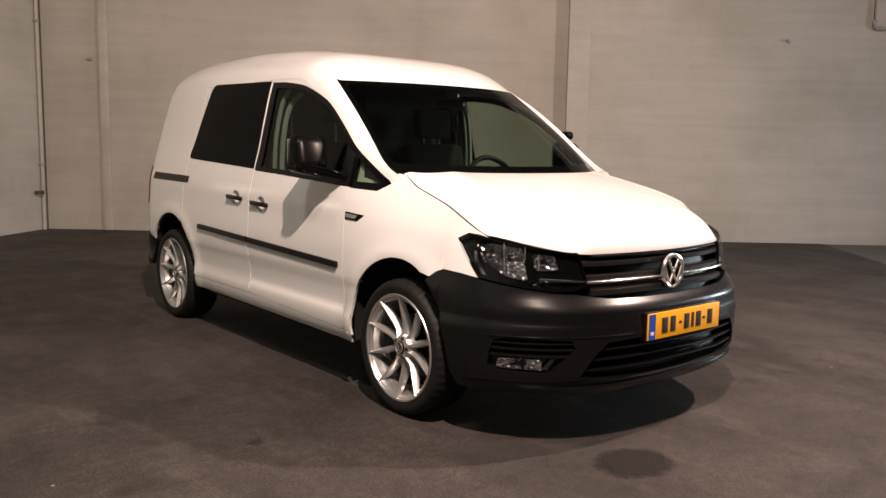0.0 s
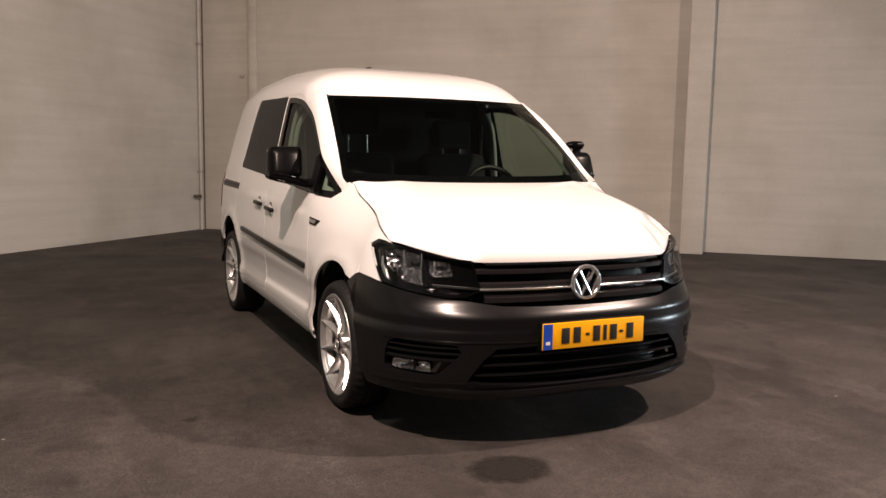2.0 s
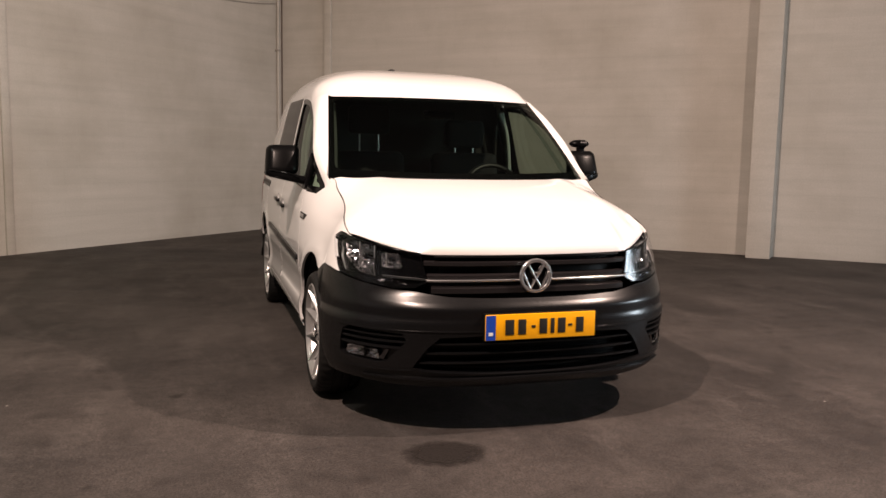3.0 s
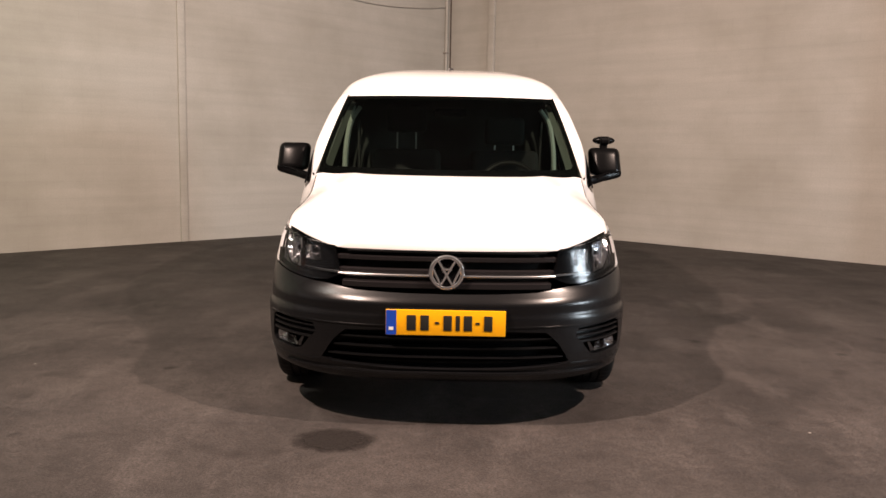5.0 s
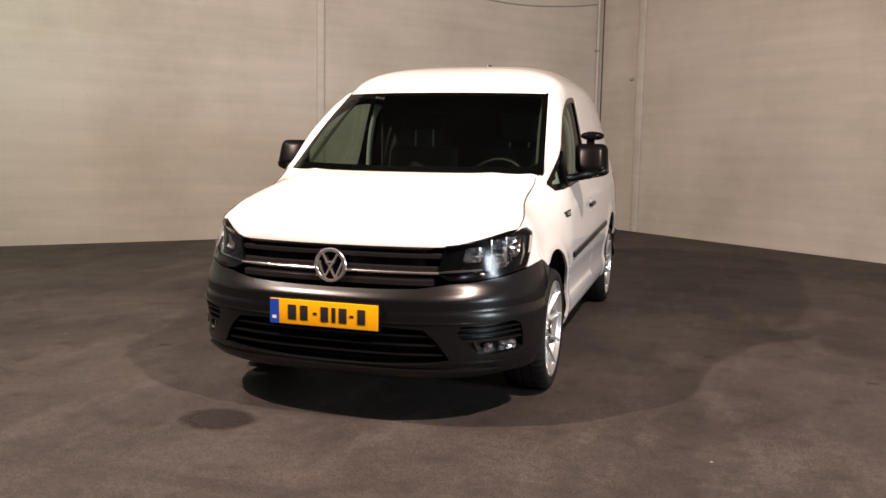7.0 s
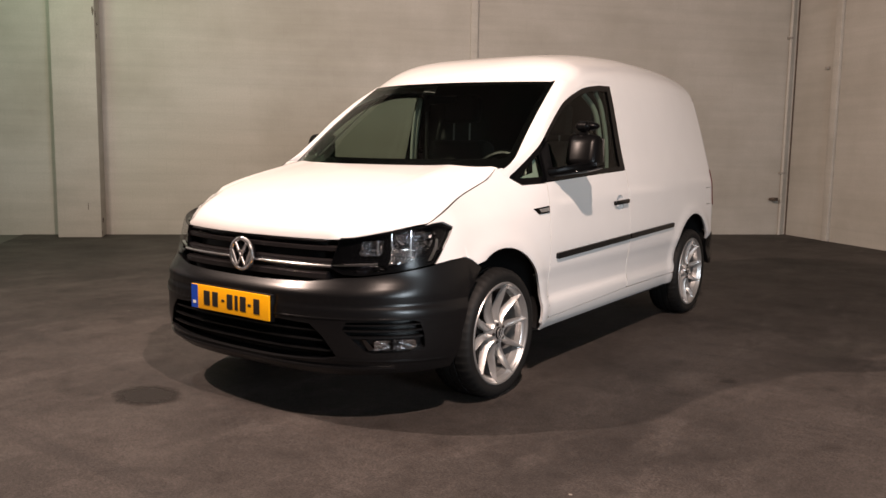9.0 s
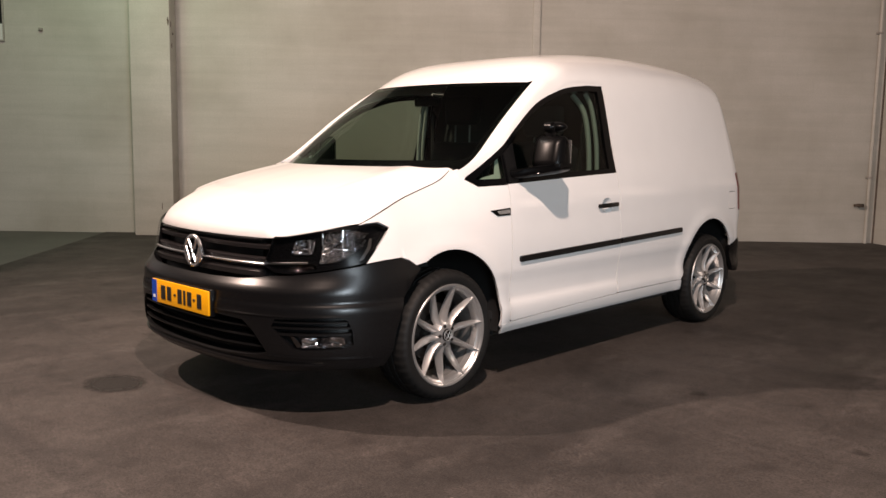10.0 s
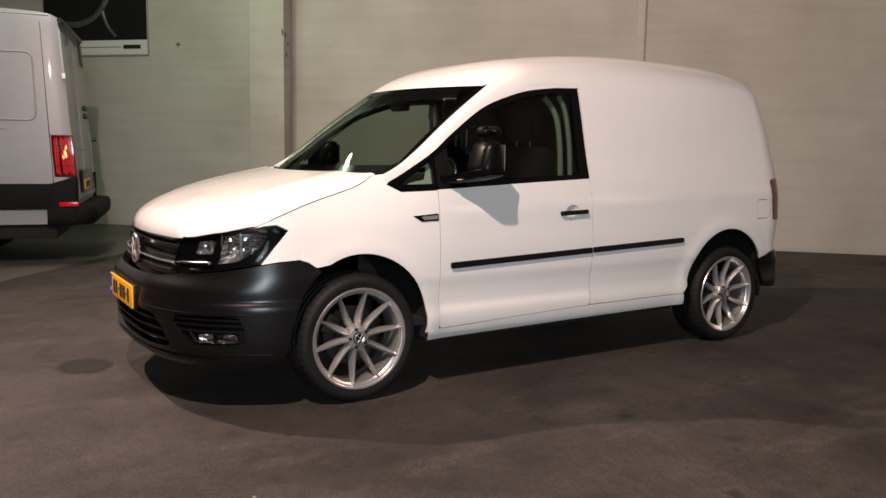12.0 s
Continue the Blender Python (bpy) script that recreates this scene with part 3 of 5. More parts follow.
eave_z = smooth_curve([(0.50, 1.52), (0.86, 1.560), (1.30, 1.600), (2.60, 1.600), (3.00, 1.585), (3.28, 1.54)])
WRAP, BACK = -0.28, 3.05


def side_x(y, z):
    s = ease(WRAP, 0.52, y)
    w = front_w(z) * (1 - s) + mid_w(z) * s if s < 1 else mid_w(z)
    for cy, cz, r in ((0.01, 0.36, 0.385), (2.66, 0.34, 0.425)):
        away = math.hypot(y - cy, z - cz) - r
        if -0.1 < away < 0.16 and z < 0.95:
            w += 0.010 * math.exp(-((away / 0.05) ** 2))
    if y > 2.2:
        k = ((min(y, 3.4) - 2.2) / 0.85) ** 2
        w -= k * (0.008 + 0.026 * ease(1.1, 1.7, z))
    # soft crease below the windows
    up = z - 0.914 - 0.028 * (y - 0.45)
    if 0.40 < y and -0.2 < up < 0.06:
        w += 0.0045 * ease(0.40, 0.60, y) * math.exp(-((up / (0.07 if up < 0 else 0.016)) ** 2))
    return w


def skin(t, z):
    """The outer skin of the van's left half: t runs from the middle of the nose (0) round the corner (1), along the side
    (y = t - 1.28) to the rear corner (4.33) and to the middle of the back (5.33)."""
    if t <= 1:
        a = max(t, 0) * math.pi / 2
        return (front_w(z) * math.sin(a) ** (2 / 3), nose_y(z) + (WRAP - nose_y(z)) * (1 - math.cos(a)), z) if t >= 0 else (-skin(-t, z)[0], skin(-t, z)[1], z)
    y = t - 1.28
    if y <= BACK:
        return (side_x(y, z), y, z)
    a = (1 - (y - BACK)) * math.pi / 2
    return (side_x(BACK, z) * max(math.sin(a), 0) ** (2 / 3), BACK + (tail_y(z) - BACK) * math.cos(a), z)


def by_y(y, z):
    """Outline place on the skin from y and z, beside or in front."""
    if y >= WRAP:
        return (y + 1.28, z)
    return (math.acos(min(1, max(-1, 1 - (y - nose_y(z)) / (WRAP - nose_y(z))))) / (math.pi / 2), z)


def by_x(x, z):
    """Outline place on the front of the skin from x and z."""
    return (math.asin(min(1, (x / front_w(z)) ** 1.5)) / (math.pi / 2), z)


def roof_skin(y, a):
    """The roof: a from 0 at the left eave over 90 to 180 at the right one."""
    r = radians(min(180, max(0, a)))
    c, s = math.cos(r), math.sin(r)
    z0, z1 = eave_z(y), roof_z(y)
    rise = (z1 - z0) * abs(s) ** 0.80
    w = side_x(min(y, BACK), z0)
    if y > BACK:
        w *= max(0.02, 1 - ((y - BACK) / (tail_y(z0) - BACK)) ** 2) ** (1 / 3)
    w -= 0.30 * rise
    return (w * math.copysign(abs(c) ** 0.52, c), y, z0 + rise)


SHUT = curved([(-0.482, 0.864), (-0.35, 0.918), (-0.20, 0.968), (-0.04, 1.016), (0.06, 1.052), (0.126, 1.095)])
shut_z = smooth_curve(SHUT[::3] + [(0.16, 1.106), (0.3, 1.13)])
shut_x = smooth_curve([(y, skin(*by_y(y, z))[0]) for y, z in SHUT[::3] + [(0.16, 1.1)]])
lip_y = smooth_curve([(0.0, -0.812), (0.15, -0.8055), (0.30, -0.786), (0.42, -0.761), (0.50, -0.738), (0.58, -0.668), (0.66, -0.585), (0.747, -0.482), (0.80, -0.38)])
lip_z = smooth_curve([(0.0, 0.797), (0.30, 0.798), (0.50, 0.801), (0.58, 0.815), (0.66, 0.836), (0.747, 0.864), (0.80, 0.875)])


def hood_skin(x, r):
    """The bonnet: r is the root of the way back from its front edge."""
    w, back = abs(x), r * abs(r)
    y, low = lip_y(w) + back, lip_z(w)
    start = lip_y(w) if w < 0.5 else -0.738 + 0.10 * (w - 0.5)
    top = 0.797 + 0.303 * (max(y - start, 0) / 0.75) ** 0.45
    edge = min(1.06, max(0.0, (w - 0.44) / (shut_x(y) - 0.444)))
    top += (shut_z(max(y, -0.482)) - top) * (edge ** 2.6 if top > shut_z(max(y, -0.482)) else ease(0.80, 1.0, edge))
    near = min(1.0, max(0.0, back) / (0.20 - 0.16 * ease(0.66, 0.76, w))) ** 0.5
    z = low + (top - low) * (near + (1 - near) * (1 - ease(0.44, 0.54, w)))
    # two soft creases that run along the bonnet
    z += 0.005 * math.exp(-(((w - 0.52 + 0.1 * y) / 0.05) ** 2)) * ease(0.2, 0.6, r)
    return (x, y, z)


def hood_at(x, y):
    return (x, math.sqrt(max(0.0, y - lip_y(abs(x)))))


def screen(u, s):
    """The windscreen: u across from -1 to 1, s from its foot to its head."""
    ex, ey, ez = 0.752 - 0.098 * s, 0.245 + 0.620 * s, 1.105 + 0.470 * s + 0.018 * math.sin(math.pi * s)
    cy, cz = 0.020 + 0.590 * s, 1.092 + 0.476 * s + 0.020 * math.sin(math.pi * s)
    k = abs(u) ** 2.2
    return (ex * u, cy + (ey - cy) * k, cz + (ez - cz) * k)


van = tagged(new("delivery_van"), "white compact panel van with dark grey bumper and silver alloy wheels", "van")
van.location = (0, 0, 0)


def both(name, bm_of, mat, label="", parent=None, **more):
    """The same part on the left and, mirrored, on the right."""
    one = part(name, bm_of(), mat, parent or van, label, **more)
    two = part(name, placed(bm_of(), MIRROR), mat, parent or van, label, **more)
    return one, two


G = 0.014          # how deep the panel edges turn in
ARCH_F = [(0.01 + 0.357 * math.cos(radians(a)), 0.355 + 0.372 * math.sin(radians(a))) for a in range(-8, 123, 6)]
ARCH_R = [(2.655 + 0.385 * math.cos(radians(a)), 0.345 + 0.402 * math.sin(radians(a))) for a in range(28, 190, 6)]
BUMPER_TOP = [(0.0, 0.612), (0.20, 0.614), (0.40, 0.620), (0.49, 0.632)]

# front wing
wing = [by_y(-0.388, 0.873), by_y(-0.44, 0.869)] + [by_y(y, z - 0.0045) for y, z in SHUT] + [by_y(0.17, 1.100), by_y(0.205, 1.07), by_y(0.185, 1.050), by_y(0.25, 1.014), by_y(0.437, 1.022), by_y(0.437, 0.316), by_y(0.362, 0.312)]
wing += [by_y(*p) for p in ARCH_F if p[0] > -0.222] + [by_y(-0.225, 0.674), by_y(-0.26, 0.700), by_y(-0.30, 0.714), by_y(-0.40, 0.708), by_y(-0.475, 0.697), by_y(-0.41, 0.775), by_y(-0.340, 0.848)]
both("front_wing", lambda: patch(wing, skin, 0.05, 0.04, flange=G), PAINT)

# bonnet
lip = [(x, 0.0) for x in np.linspace(0, 0.735, 22)]
edge = [hood_at(shut_x(y) - 0.0035, y) for y in np.linspace(-0.47, 0.145, 17)]
back = [hood_at(x, 0.02 + 0.215 * (x / 0.75) ** 2.2 - 0.058) for x in np.linspace(0.70, 0, 12)]
half = lip + edge + back
whole = half + [(-x, r) for x, r in half[::-1] if x > 1e-6]
part("bonnet", patch(whole, hood_skin, 0.05, 0.03, flange=G), PAINT, van)

# dark bar in place of the shaded gap between bonnet and wing
def shut_line():
    return pipe([Vector(skin(*by_y(y, z - 0.0022))) + Vector((0.0008, 0, 0.0008)) for y, z in SHUT], 0.0016, 6)


both("bonnet_gap", shut_line, INSIDE, "thin dark bar standing in for the gap beside the bonnet")

# doors, side panels, sills
HANDLE_HOLE = [(1.318 + 0.056 * math.cos(a), 0.886 + 0.046 * math.sin(a)) for a in np.linspace(0, 2 * math.pi, 25)[:-1]]
DOOR = [(0.441, 0.322), (0.95, 0.340), (1.459, 0.354), (1.463, 0.70), (1.463, 1.075), (0.95, 1.052), (0.441, 1.026)]
DOORS = both("front_door", lambda: patch(with_hole(rounded([by_y(*p) for p in DOOR], [0.02, 0, 0.02, 0, 0.0, 0, 0.0]), [by_y(*p) for p in HANDLE_HOLE]), skin, 0.05, 0.03, flange=G), PAINT)
SILL = [by_y(0.385, 0.262), by_y(0.372, 0.313), by_y(0.95, 0.3365), by_y(1.46, 0.3508), by_y(2.24, 0.3545), by_y(2.262, 0.285), by_y(1.3, 0.276)]
both("sill", lambda: patch(SILL, skin, 0.06, 0.015, flange=0.010), PAINT)

WINDOW = curved([(0.195, 1.060), (0.417, 1.196), (0.550, 1.300), (0.764, 1.443), (0.948, 1.516), (1.10, 1.557), (1.30, 1.582)]) + [(1.455, 1.588), (1.463, 1.079), (0.95, 1.056), (0.441, 1.030), (0.26, 1.019), (0.195, 1.045)]
# strip over the front door window, up to the roof
over = [p for p in WINDOW if p[0] > 0.9 and p[1] > 1.5]
CANT = over + [(1.466, 1.59), (1.466, eave_z(1.466) + 0.004), (1.3, eave_z(1.3) + 0.004), (1.14, eave_z(1.14) + 0.010), (1.05, 1.572), (0.97, 1.540), (0.945, 1.520)]
both("cant_rail", lambda: patch([by_y(*p) for p in CANT], skin, 0.05, 0.03, off=-0.0015), PAINT)


def pillar():
    """The windscreen pillar, between the windscreen's edge and the side window."""
    bm = bmesh.new()
    low = curved([(0.150, 1.082), (0.195, 1.062), (0.417, 1.198), (0.550, 1.302), (0.764, 1.445), (0.960, 1.523)], 5)
    rows = []
    for k, (y, z) in enumerate(low):
        s = k / (len(low) - 1)
        a = Vector((side_x(y, z), y, z))
        b = Vector(screen(1.0, min(1.03, s * 1.06 - 0.02)))
        out = Vector((0.6, -0.25, 0.75)).normalized()
        rows.append([bm.verts.new(a.lerp(b, j / 6) + out * 0.022 * math.sin(math.pi * j / 6) ** 0.8) for j in range(7)])
    for one, two in zip(rows, rows[1:]):
        for j in range(6):
            bm.faces.new((one[j], one[j + 1], two[j + 1], two[j]))
    bmesh.ops.recalc_face_normals(bm, faces=bm.faces)
    return bm


both("windscreen_pillar", pillar, PAINT)

def header():
    """From the head of the windscreen and the tops of its pillars back to the roof."""
    bm = bmesh.new()
    y1, wide = 1.14, roof_skin(1.14, 18)[0]
    end_low = Vector((side_x(0.96, 1.523), 0.96, 1.523))
    columns = []
    for a in range(0, 181, 6):
        side = -1 if a > 90 else 1
        b = a if a <= 90 else 180 - a
        back, tangent = Vector(roof_skin(y1, b)), (Vector(roof_skin(y1 + 0.02, b)) - Vector(roof_skin(y1 - 0.02, b))) * 25
        if b <= 18:
            s = b / 18
            out = Vector((0.6, -0.25, 0.75)).normalized()
            p = end_low.lerp(Vector(screen(1.0, 1.02)), s) + out * 0.022 * math.sin(math.pi * s) ** 0.8
            slope = back - p
        else:
            u = back.x / wide
            p = Vector(screen(u, 1.0))
            slope = (Vector(screen(u, 1.0)) - Vector(screen(u, 0.9))).normalized()
        reach = (back - p).length
        slope, tangent = slope.normalized() * reach, tangent.normalized() * reach
        col = []
        for k in range(9):
            h = k / 8
            q = p * (2 * h ** 3 - 3 * h * h + 1) + slope * (h ** 3 - 2 * h * h + h) + back * (3 * h * h - 2 * h ** 3) + tangent * (h ** 3 - h * h)
            col.append(bm.verts.new((q.x * side, q.y, q.z)))
        columns.append(col)
    for one, two in zip(columns, columns[1:]):
        for j in range(8):
            bm.faces.new((one[j], one[j + 1], two[j + 1], two[j]))
    return bm


roof_back = patch([(1.14, float(a)) for a in range(0, 181, 6)] + [(3.31, float(a)) for a in range(180, -1, -6)], roof_skin, 0.06, 6.0)
roof_back.verts.layers.float_vector.remove(roof_back.verts.layers.float_vector["shade"])
roof_bm = join(roof_back, header())
bmesh.ops.remove_doubles(roof_bm, verts=roof_bm.verts, dist=1e-3)
bmesh.ops.recalc_face_normals(roof_bm, faces=roof_bm.faces)
part("roof", roof_bm, PAINT, van)

# rear: left side is one closed panel, right side has a sliding door with a window
REAR_TOP = [(4.9, 3.26), (4.75, 3.215), (4.6, 3.165), (4.45, 3.10)]


def rear_panel(y0, hole=None):
    line = [by_y(y0, 0.356), by_y(2.235, 0.358)] + [by_y(*p) for p in ARCH_R[::-1] if p[1] > 0.37] + [by_y(3.0, 0.535), by_y(3.12, 0.572), (4.9, 0.585)] + [(t, eave_z(y) + 0.004) for t, y in REAR_TOP]
    line += [by_y(y, eave_z(y) + 0.004) for y in (3.0, 2.6, 2.2, 1.8, y0)]
    return line


FLAP = [(2.945, 0.800), (3.065, 0.803), (3.062, 0.930), (2.945, 0.928)]
SIDE_PANEL = part("side_panel", patch(with_hole(rear_panel(1.468), [by_y(*p) for p in rounded(FLAP, 0.015)]), skin, 0.05, 0.04, flange=G), PAINT, van)
SLIDE = [(1.468, 0.356), (2.235, 0.358), (2.262, 0.44), (2.345, 0.585), (2.438, 0.68), (2.455, 0.72), (2.455, 1.20), (2.36, 1.598), (1.468, 1.598)]
SLIDE_WINDOW = [(1.4725, 1.085), (2.452, 1.128), (2.415, 1.22), (2.285, 1.612), (1.4725, 1.594)]
slide_hole = rounded([(1.478, 1.090), (2.440, 1.130), (2.408, 1.22), (2.283, 1.585), (1.478, 1.580)], [0.0, 0.03, 0, 0.03, 0.0])
SLIDE_BOWL = [(1.6425 + 0.056 * math.cos(a), 0.905 + 0.046 * math.sin(a)) for a in np.linspace(0, 2 * math.pi, 25)[:-1]]
SLIDING = part("sliding_door", placed(patch(with_hole(with_hole([by_y(*p) for p in SLIDE], [by_y(*p) for p in slide_hole]), [by_y(*p) for p in SLIDE_BOWL]), skin, 0.05, 0.04, flange=G), MIRROR), PAINT, van)
QUARTER = [(2.459, 0.728), (2.459, 1.20), (2.364, 1.598)]
quarter = [by_y(*p) for p in QUARTER] + [by_y(y, eave_z(y) + 0.004) for y in (2.4, 2.7, 3.0)] + [(t, eave_z(y) + 0.004) for t, y in REAR_TOP[::-1]] + [(4.9, 0.585), by_y(3.12, 0.572), by_y(3.0, 0.535)] + [by_y(*p) for p in ARCH_R if p[1] > 0.37 and p[0] > 2.47]
part("quarter_panel", placed(patch(quarter, skin, 0.05, 0.04, flange=G), MIRROR), PAINT, van)
both("rear_door", lambda: patch([(4.905, 0.585), (5.33, 0.585), (5.33, 1.57), (4.905, 1.548)], skin, 0.06, 0.05, flange=G), PAINT)

# front bumper with the mouth and the side slots cut out
MOUTH = [(0.0, 0.462), (0.25, 0.458), (0.446, 0.449), (0.50, 0.40), (0.555, 0.312), (0.50, 0.296), (0.25, 0.284), (0.0, 0.280)]
SLOT = [(0.598, 0.463), (0.70, 0.468), (0.792, 0.473), (0.816, 0.458), (0.824, 0.41), (0.824, 0.348), (0.805, 0.334), (0.69, 0.326), (0.660, 0.336), (0.582, 0.428)]
down = [(-0.352, 0.40), (-0.366, 0.30), (-0.40, 0.235)]
bumper = [by_x(*p) for p in MOUTH] + [(0.0, 0.215)] + [by_x(x, 0.215 + 0.02 * (x / 0.75) ** 4) for x in (0.2, 0.4, 0.6, 0.75)] + [by_y(*p) for p in down[::-1]]
front_arch = [(0.01 + 0.357 * math.cos(radians(a)), 0.355 + 0.372 * math.sin(radians(a))) for a in range(168, 122, -6)]
bumper += [by_y(*p) for p in front_arch] + [by_y(-0.222, 0.669), by_y(-0.26, 0.695), by_y(-0.30, 0.709), by_y(-0.40, 0.703), by_y(-0.484, 0.690), by_x(0.72, 0.662), by_x(0.613, 0.645), by_x(0.54, 0.640)]
bumper += [by_x(*p) for p in BUMPER_TOP[::-1]]
bumper = with_hole(bumper, [by_x(*p) for p in SLOT])
face = part("front_bumper", join(patch(bumper, skin, 0.03, 0.02, flange=0.045), placed(patch(bumper, skin, 0.03, 0.02, flange=0.045), MIRROR)), PLASTIC, van, "dark grey grained plastic front bumper")


def bar(t0, t1, z, height, depth, off, steps=24, taper=0.0, slope=0.0):
    """A bar of rectangular section with soft edges that runs along the skin at height z."""
    bm = bmesh.new()
    rows = []
    for k in range(steps + 1):
        t = t0 + (t1 - t0) * k / steps
        zz = z + slope * k / steps
        p, q = Vector(skin(t - 0.004, zz)), Vector(skin(t + 0.004, zz))
        n = (q - p).cross(Vector((0, 0, 1))).normalized()
        c = (p + q) / 2 + n * off
        h, d = height / 2, depth
        h *= 1 - taper * (abs(2 * k / steps - 1) ** 4)
        ring = [(0.0, -h * 0.6), (0.0, h * 0.6), (-0.25 * d, h), (-d, h), (-d, -h), (-0.25 * d, -h)]
        rows.append([bm.verts.new(c + n * a + Vector((0, 0, b))) for a, b in ring])
    for one, two in zip(rows, rows[1:]):
        for j in range(6):
            bm.faces.new((one[j], one[(j + 1) % 6], two[(j + 1) % 6], two[j]))
    bm.faces.new(rows[0])
    bm.faces.new(rows[-1][::-1])
    bmesh.ops.recalc_face_normals(bm, faces=bm.faces)
    return bm


def on_skin(t, z, off=0.0):
    """A pose on the skin: x along it, -y outwards, z up."""
    p, q = Vector(skin(t - 0.01, z)), Vector(skin(t + 0.01, z))
    x = (q - p).normalized()
    y = -x.cross(Vector((0, 0, 1))).normalized()
    z_ = x.cross(y)
    m = Matrix((x, y, z_)).transposed().to_4x4()
    return Matrix.Translation((p + q) / 2 - y * off) @ m


# windscreen
foot = [(u, 0.0) for u in np.linspace(-1, 1, 21)]
topu = [(u, 1.0) for u in np.linspace(1, -1, 21)]
windscreen = part("windscreen", patch([(u * 0.995, 0.004 + 0.992 * s) for u, s in foot + topu], screen, 0.08, 0.08), GLASS, van, "clear windscreen with a black border")
inner = rounded([(-0.957, 0.085), (0.957, 0.085), (0.957, 0.962), (-0.957, 0.962)], 0.06)
part("black_border", patch(with_hole([(u, s * 1.012 - 0.006) for u, s in foot + topu], inner), screen, 0.08, 0.08, off=-0.004), GLOSSBLACK, windscreen)
part("scuttle", patch([(u, s) for u, s in [(u, -0.16) for u in np.linspace(-0.97, 0.97, 15)] + [(u, 0.03) for u in np.linspace(0.97, -0.97, 15)]], screen, 0.08, 0.04, off=-0.012), BLACK, van, "black plastic panel at the foot of the windscreen")
for x0, x1 in ((-0.62, -0.02), (-0.02, 0.60)):
    line = [Vector(screen(x0 / 0.75 + (x1 - x0) / 0.75 * k / 10, -0.015 + 0.012 * k / 10)) + Vector((0, -0.006, 0.004)) for k in range(11)]
    part("wiper", pipe(line, 0.0045, 6), MATT, van)

# side windows in black frames
QUARTER_GLASS = rounded([(0.243, 1.050), (0.425, 1.056), (0.425, 1.172)], 0.012)
MAIN_GLASS = [(0.520, 1.066), (1.395, 1.100), (1.398, 1.552)] + curved([(1.28, 1.548), (1.10, 1.527), (0.948, 1.486), (0.764, 1.412), (0.600, 1.307), (0.520, 1.240)])
for side in (0, 1):
    def turned(bm):
        return placed(bm, MIRROR) if side else bm
    ring = with_hole(with_hole([by_y(*p) for p in WINDOW], [by_y(*p) for p in MAIN_GLASS]), [by_y(*p) for p in QUARTER_GLASS])
    part("window_frame", turned(patch(ring, skin, 0.05, 0.04, off=-0.002, flange=0.03)), GLOSSBLACK, DOORS[side], "black window surround")
    part("pane", turned(patch([by_y(*p) for p in MAIN_GLASS], skin, 0.06, 0.05, off=-0.010)), SIDEGLASS, DOORS[side])
    part("quarter_trim", turned(patch([by_y(*p) for p in [(0.262, 1.042), (0.432, 1.046), (0.432, 1.165), (0.405, 1.150), (0.385, 1.085), (0.30, 1.068)]], skin, 0.06, 0.05, off=-0.035)), TRIM, DOORS[side], "pale grey trim")
    part("pane", turned(patch([by_y(*p) for p in QUARTER_GLASS], skin, 0.06, 0.05, off=-0.010)), GLASS, DOORS[side])
part("pane", placed(patch([by_y(*p) for p in rounded(SLIDE_WINDOW, [0.0, 0.05, 0, 0.05, 0])], skin, 0.05, 0.05, off=0.002, flange=0.012), MIRROR), PRIVACY, SLIDING, "near-black privacy glass")


# door handles in their bowls
def bowl(y, z, a, b):
    bm = bmesh.new()
    rows = []
    for k in range(6):
        r = 1 - k / 5
        rows.append([bm.verts.new((side_x(y + a * r * math.cos(s), z + b * r * math.sin(s)) - 0.024 * math.cos(r * math.pi / 2) ** 0.7, y + a * r * math.cos(s), z + b * r * math.sin(s))) for s in np.linspace(0, 2 * math.pi, 25)[:-1]])
    for one, two in zip(rows, rows[1:]):
        for j in range(24):
            bm.faces.new((one[j], one[(j + 1) % 24], two[(j + 1) % 24], two[j]))
    bmesh.ops.remove_doubles(bm, verts=bm.verts, dist=1e-5)
    bmesh.ops.recalc_face_normals(bm, faces=bm.faces)
    return bm


def grip(y0, y1, z, lift):
    bm = box(-0.010, 0.010, y0, y1, -0.0125, 0.0125, 0.008, 3)
    for v in bm.verts:
        s = (v.co.y - y0) / (y1 - y0)
        v.co.z += z + lift * s
        v.co.x += side_x((y0 + y1) / 2, z) + 0.006 + 0.020 * math.sin(math.pi * min(1, max(0, s))) ** 0.6
    return bm


def handle(y0, y1, z, door, mirrored):
    mid = (y0 + y1) / 2
    turn = (lambda b: placed(b, MIRROR)) if mirrored else (lambda b: b)
    h = part("door_handle", turn(grip(y0, y1, z, 0.006)), BLACK, door, "black plastic door handle")
    part("lock_cap", turn(placed(revolve([(0.0, 0.0001), (0.0, 0.009), (-0.01, 0.010)], 16), Matrix.Translation((side_x(y1, z) + 0.016, y1 - 0.018, z + 0.005)))), CHROME if not mirrored else BLACK, h)
    part("handle_bowl", turn(bowl(1.318 if mid < 1.5 else mid, 0.886 if mid < 1.5 else 0.905, 0.0565, 0.0465)), PAINT, door)


handle(1.224, 1.420, 0.886, DOORS[0], False)
handle(1.224, 1.420, 0.886, DOORS[1], True)
handle(1.548, 1.738, 0.905, SLIDING, True)


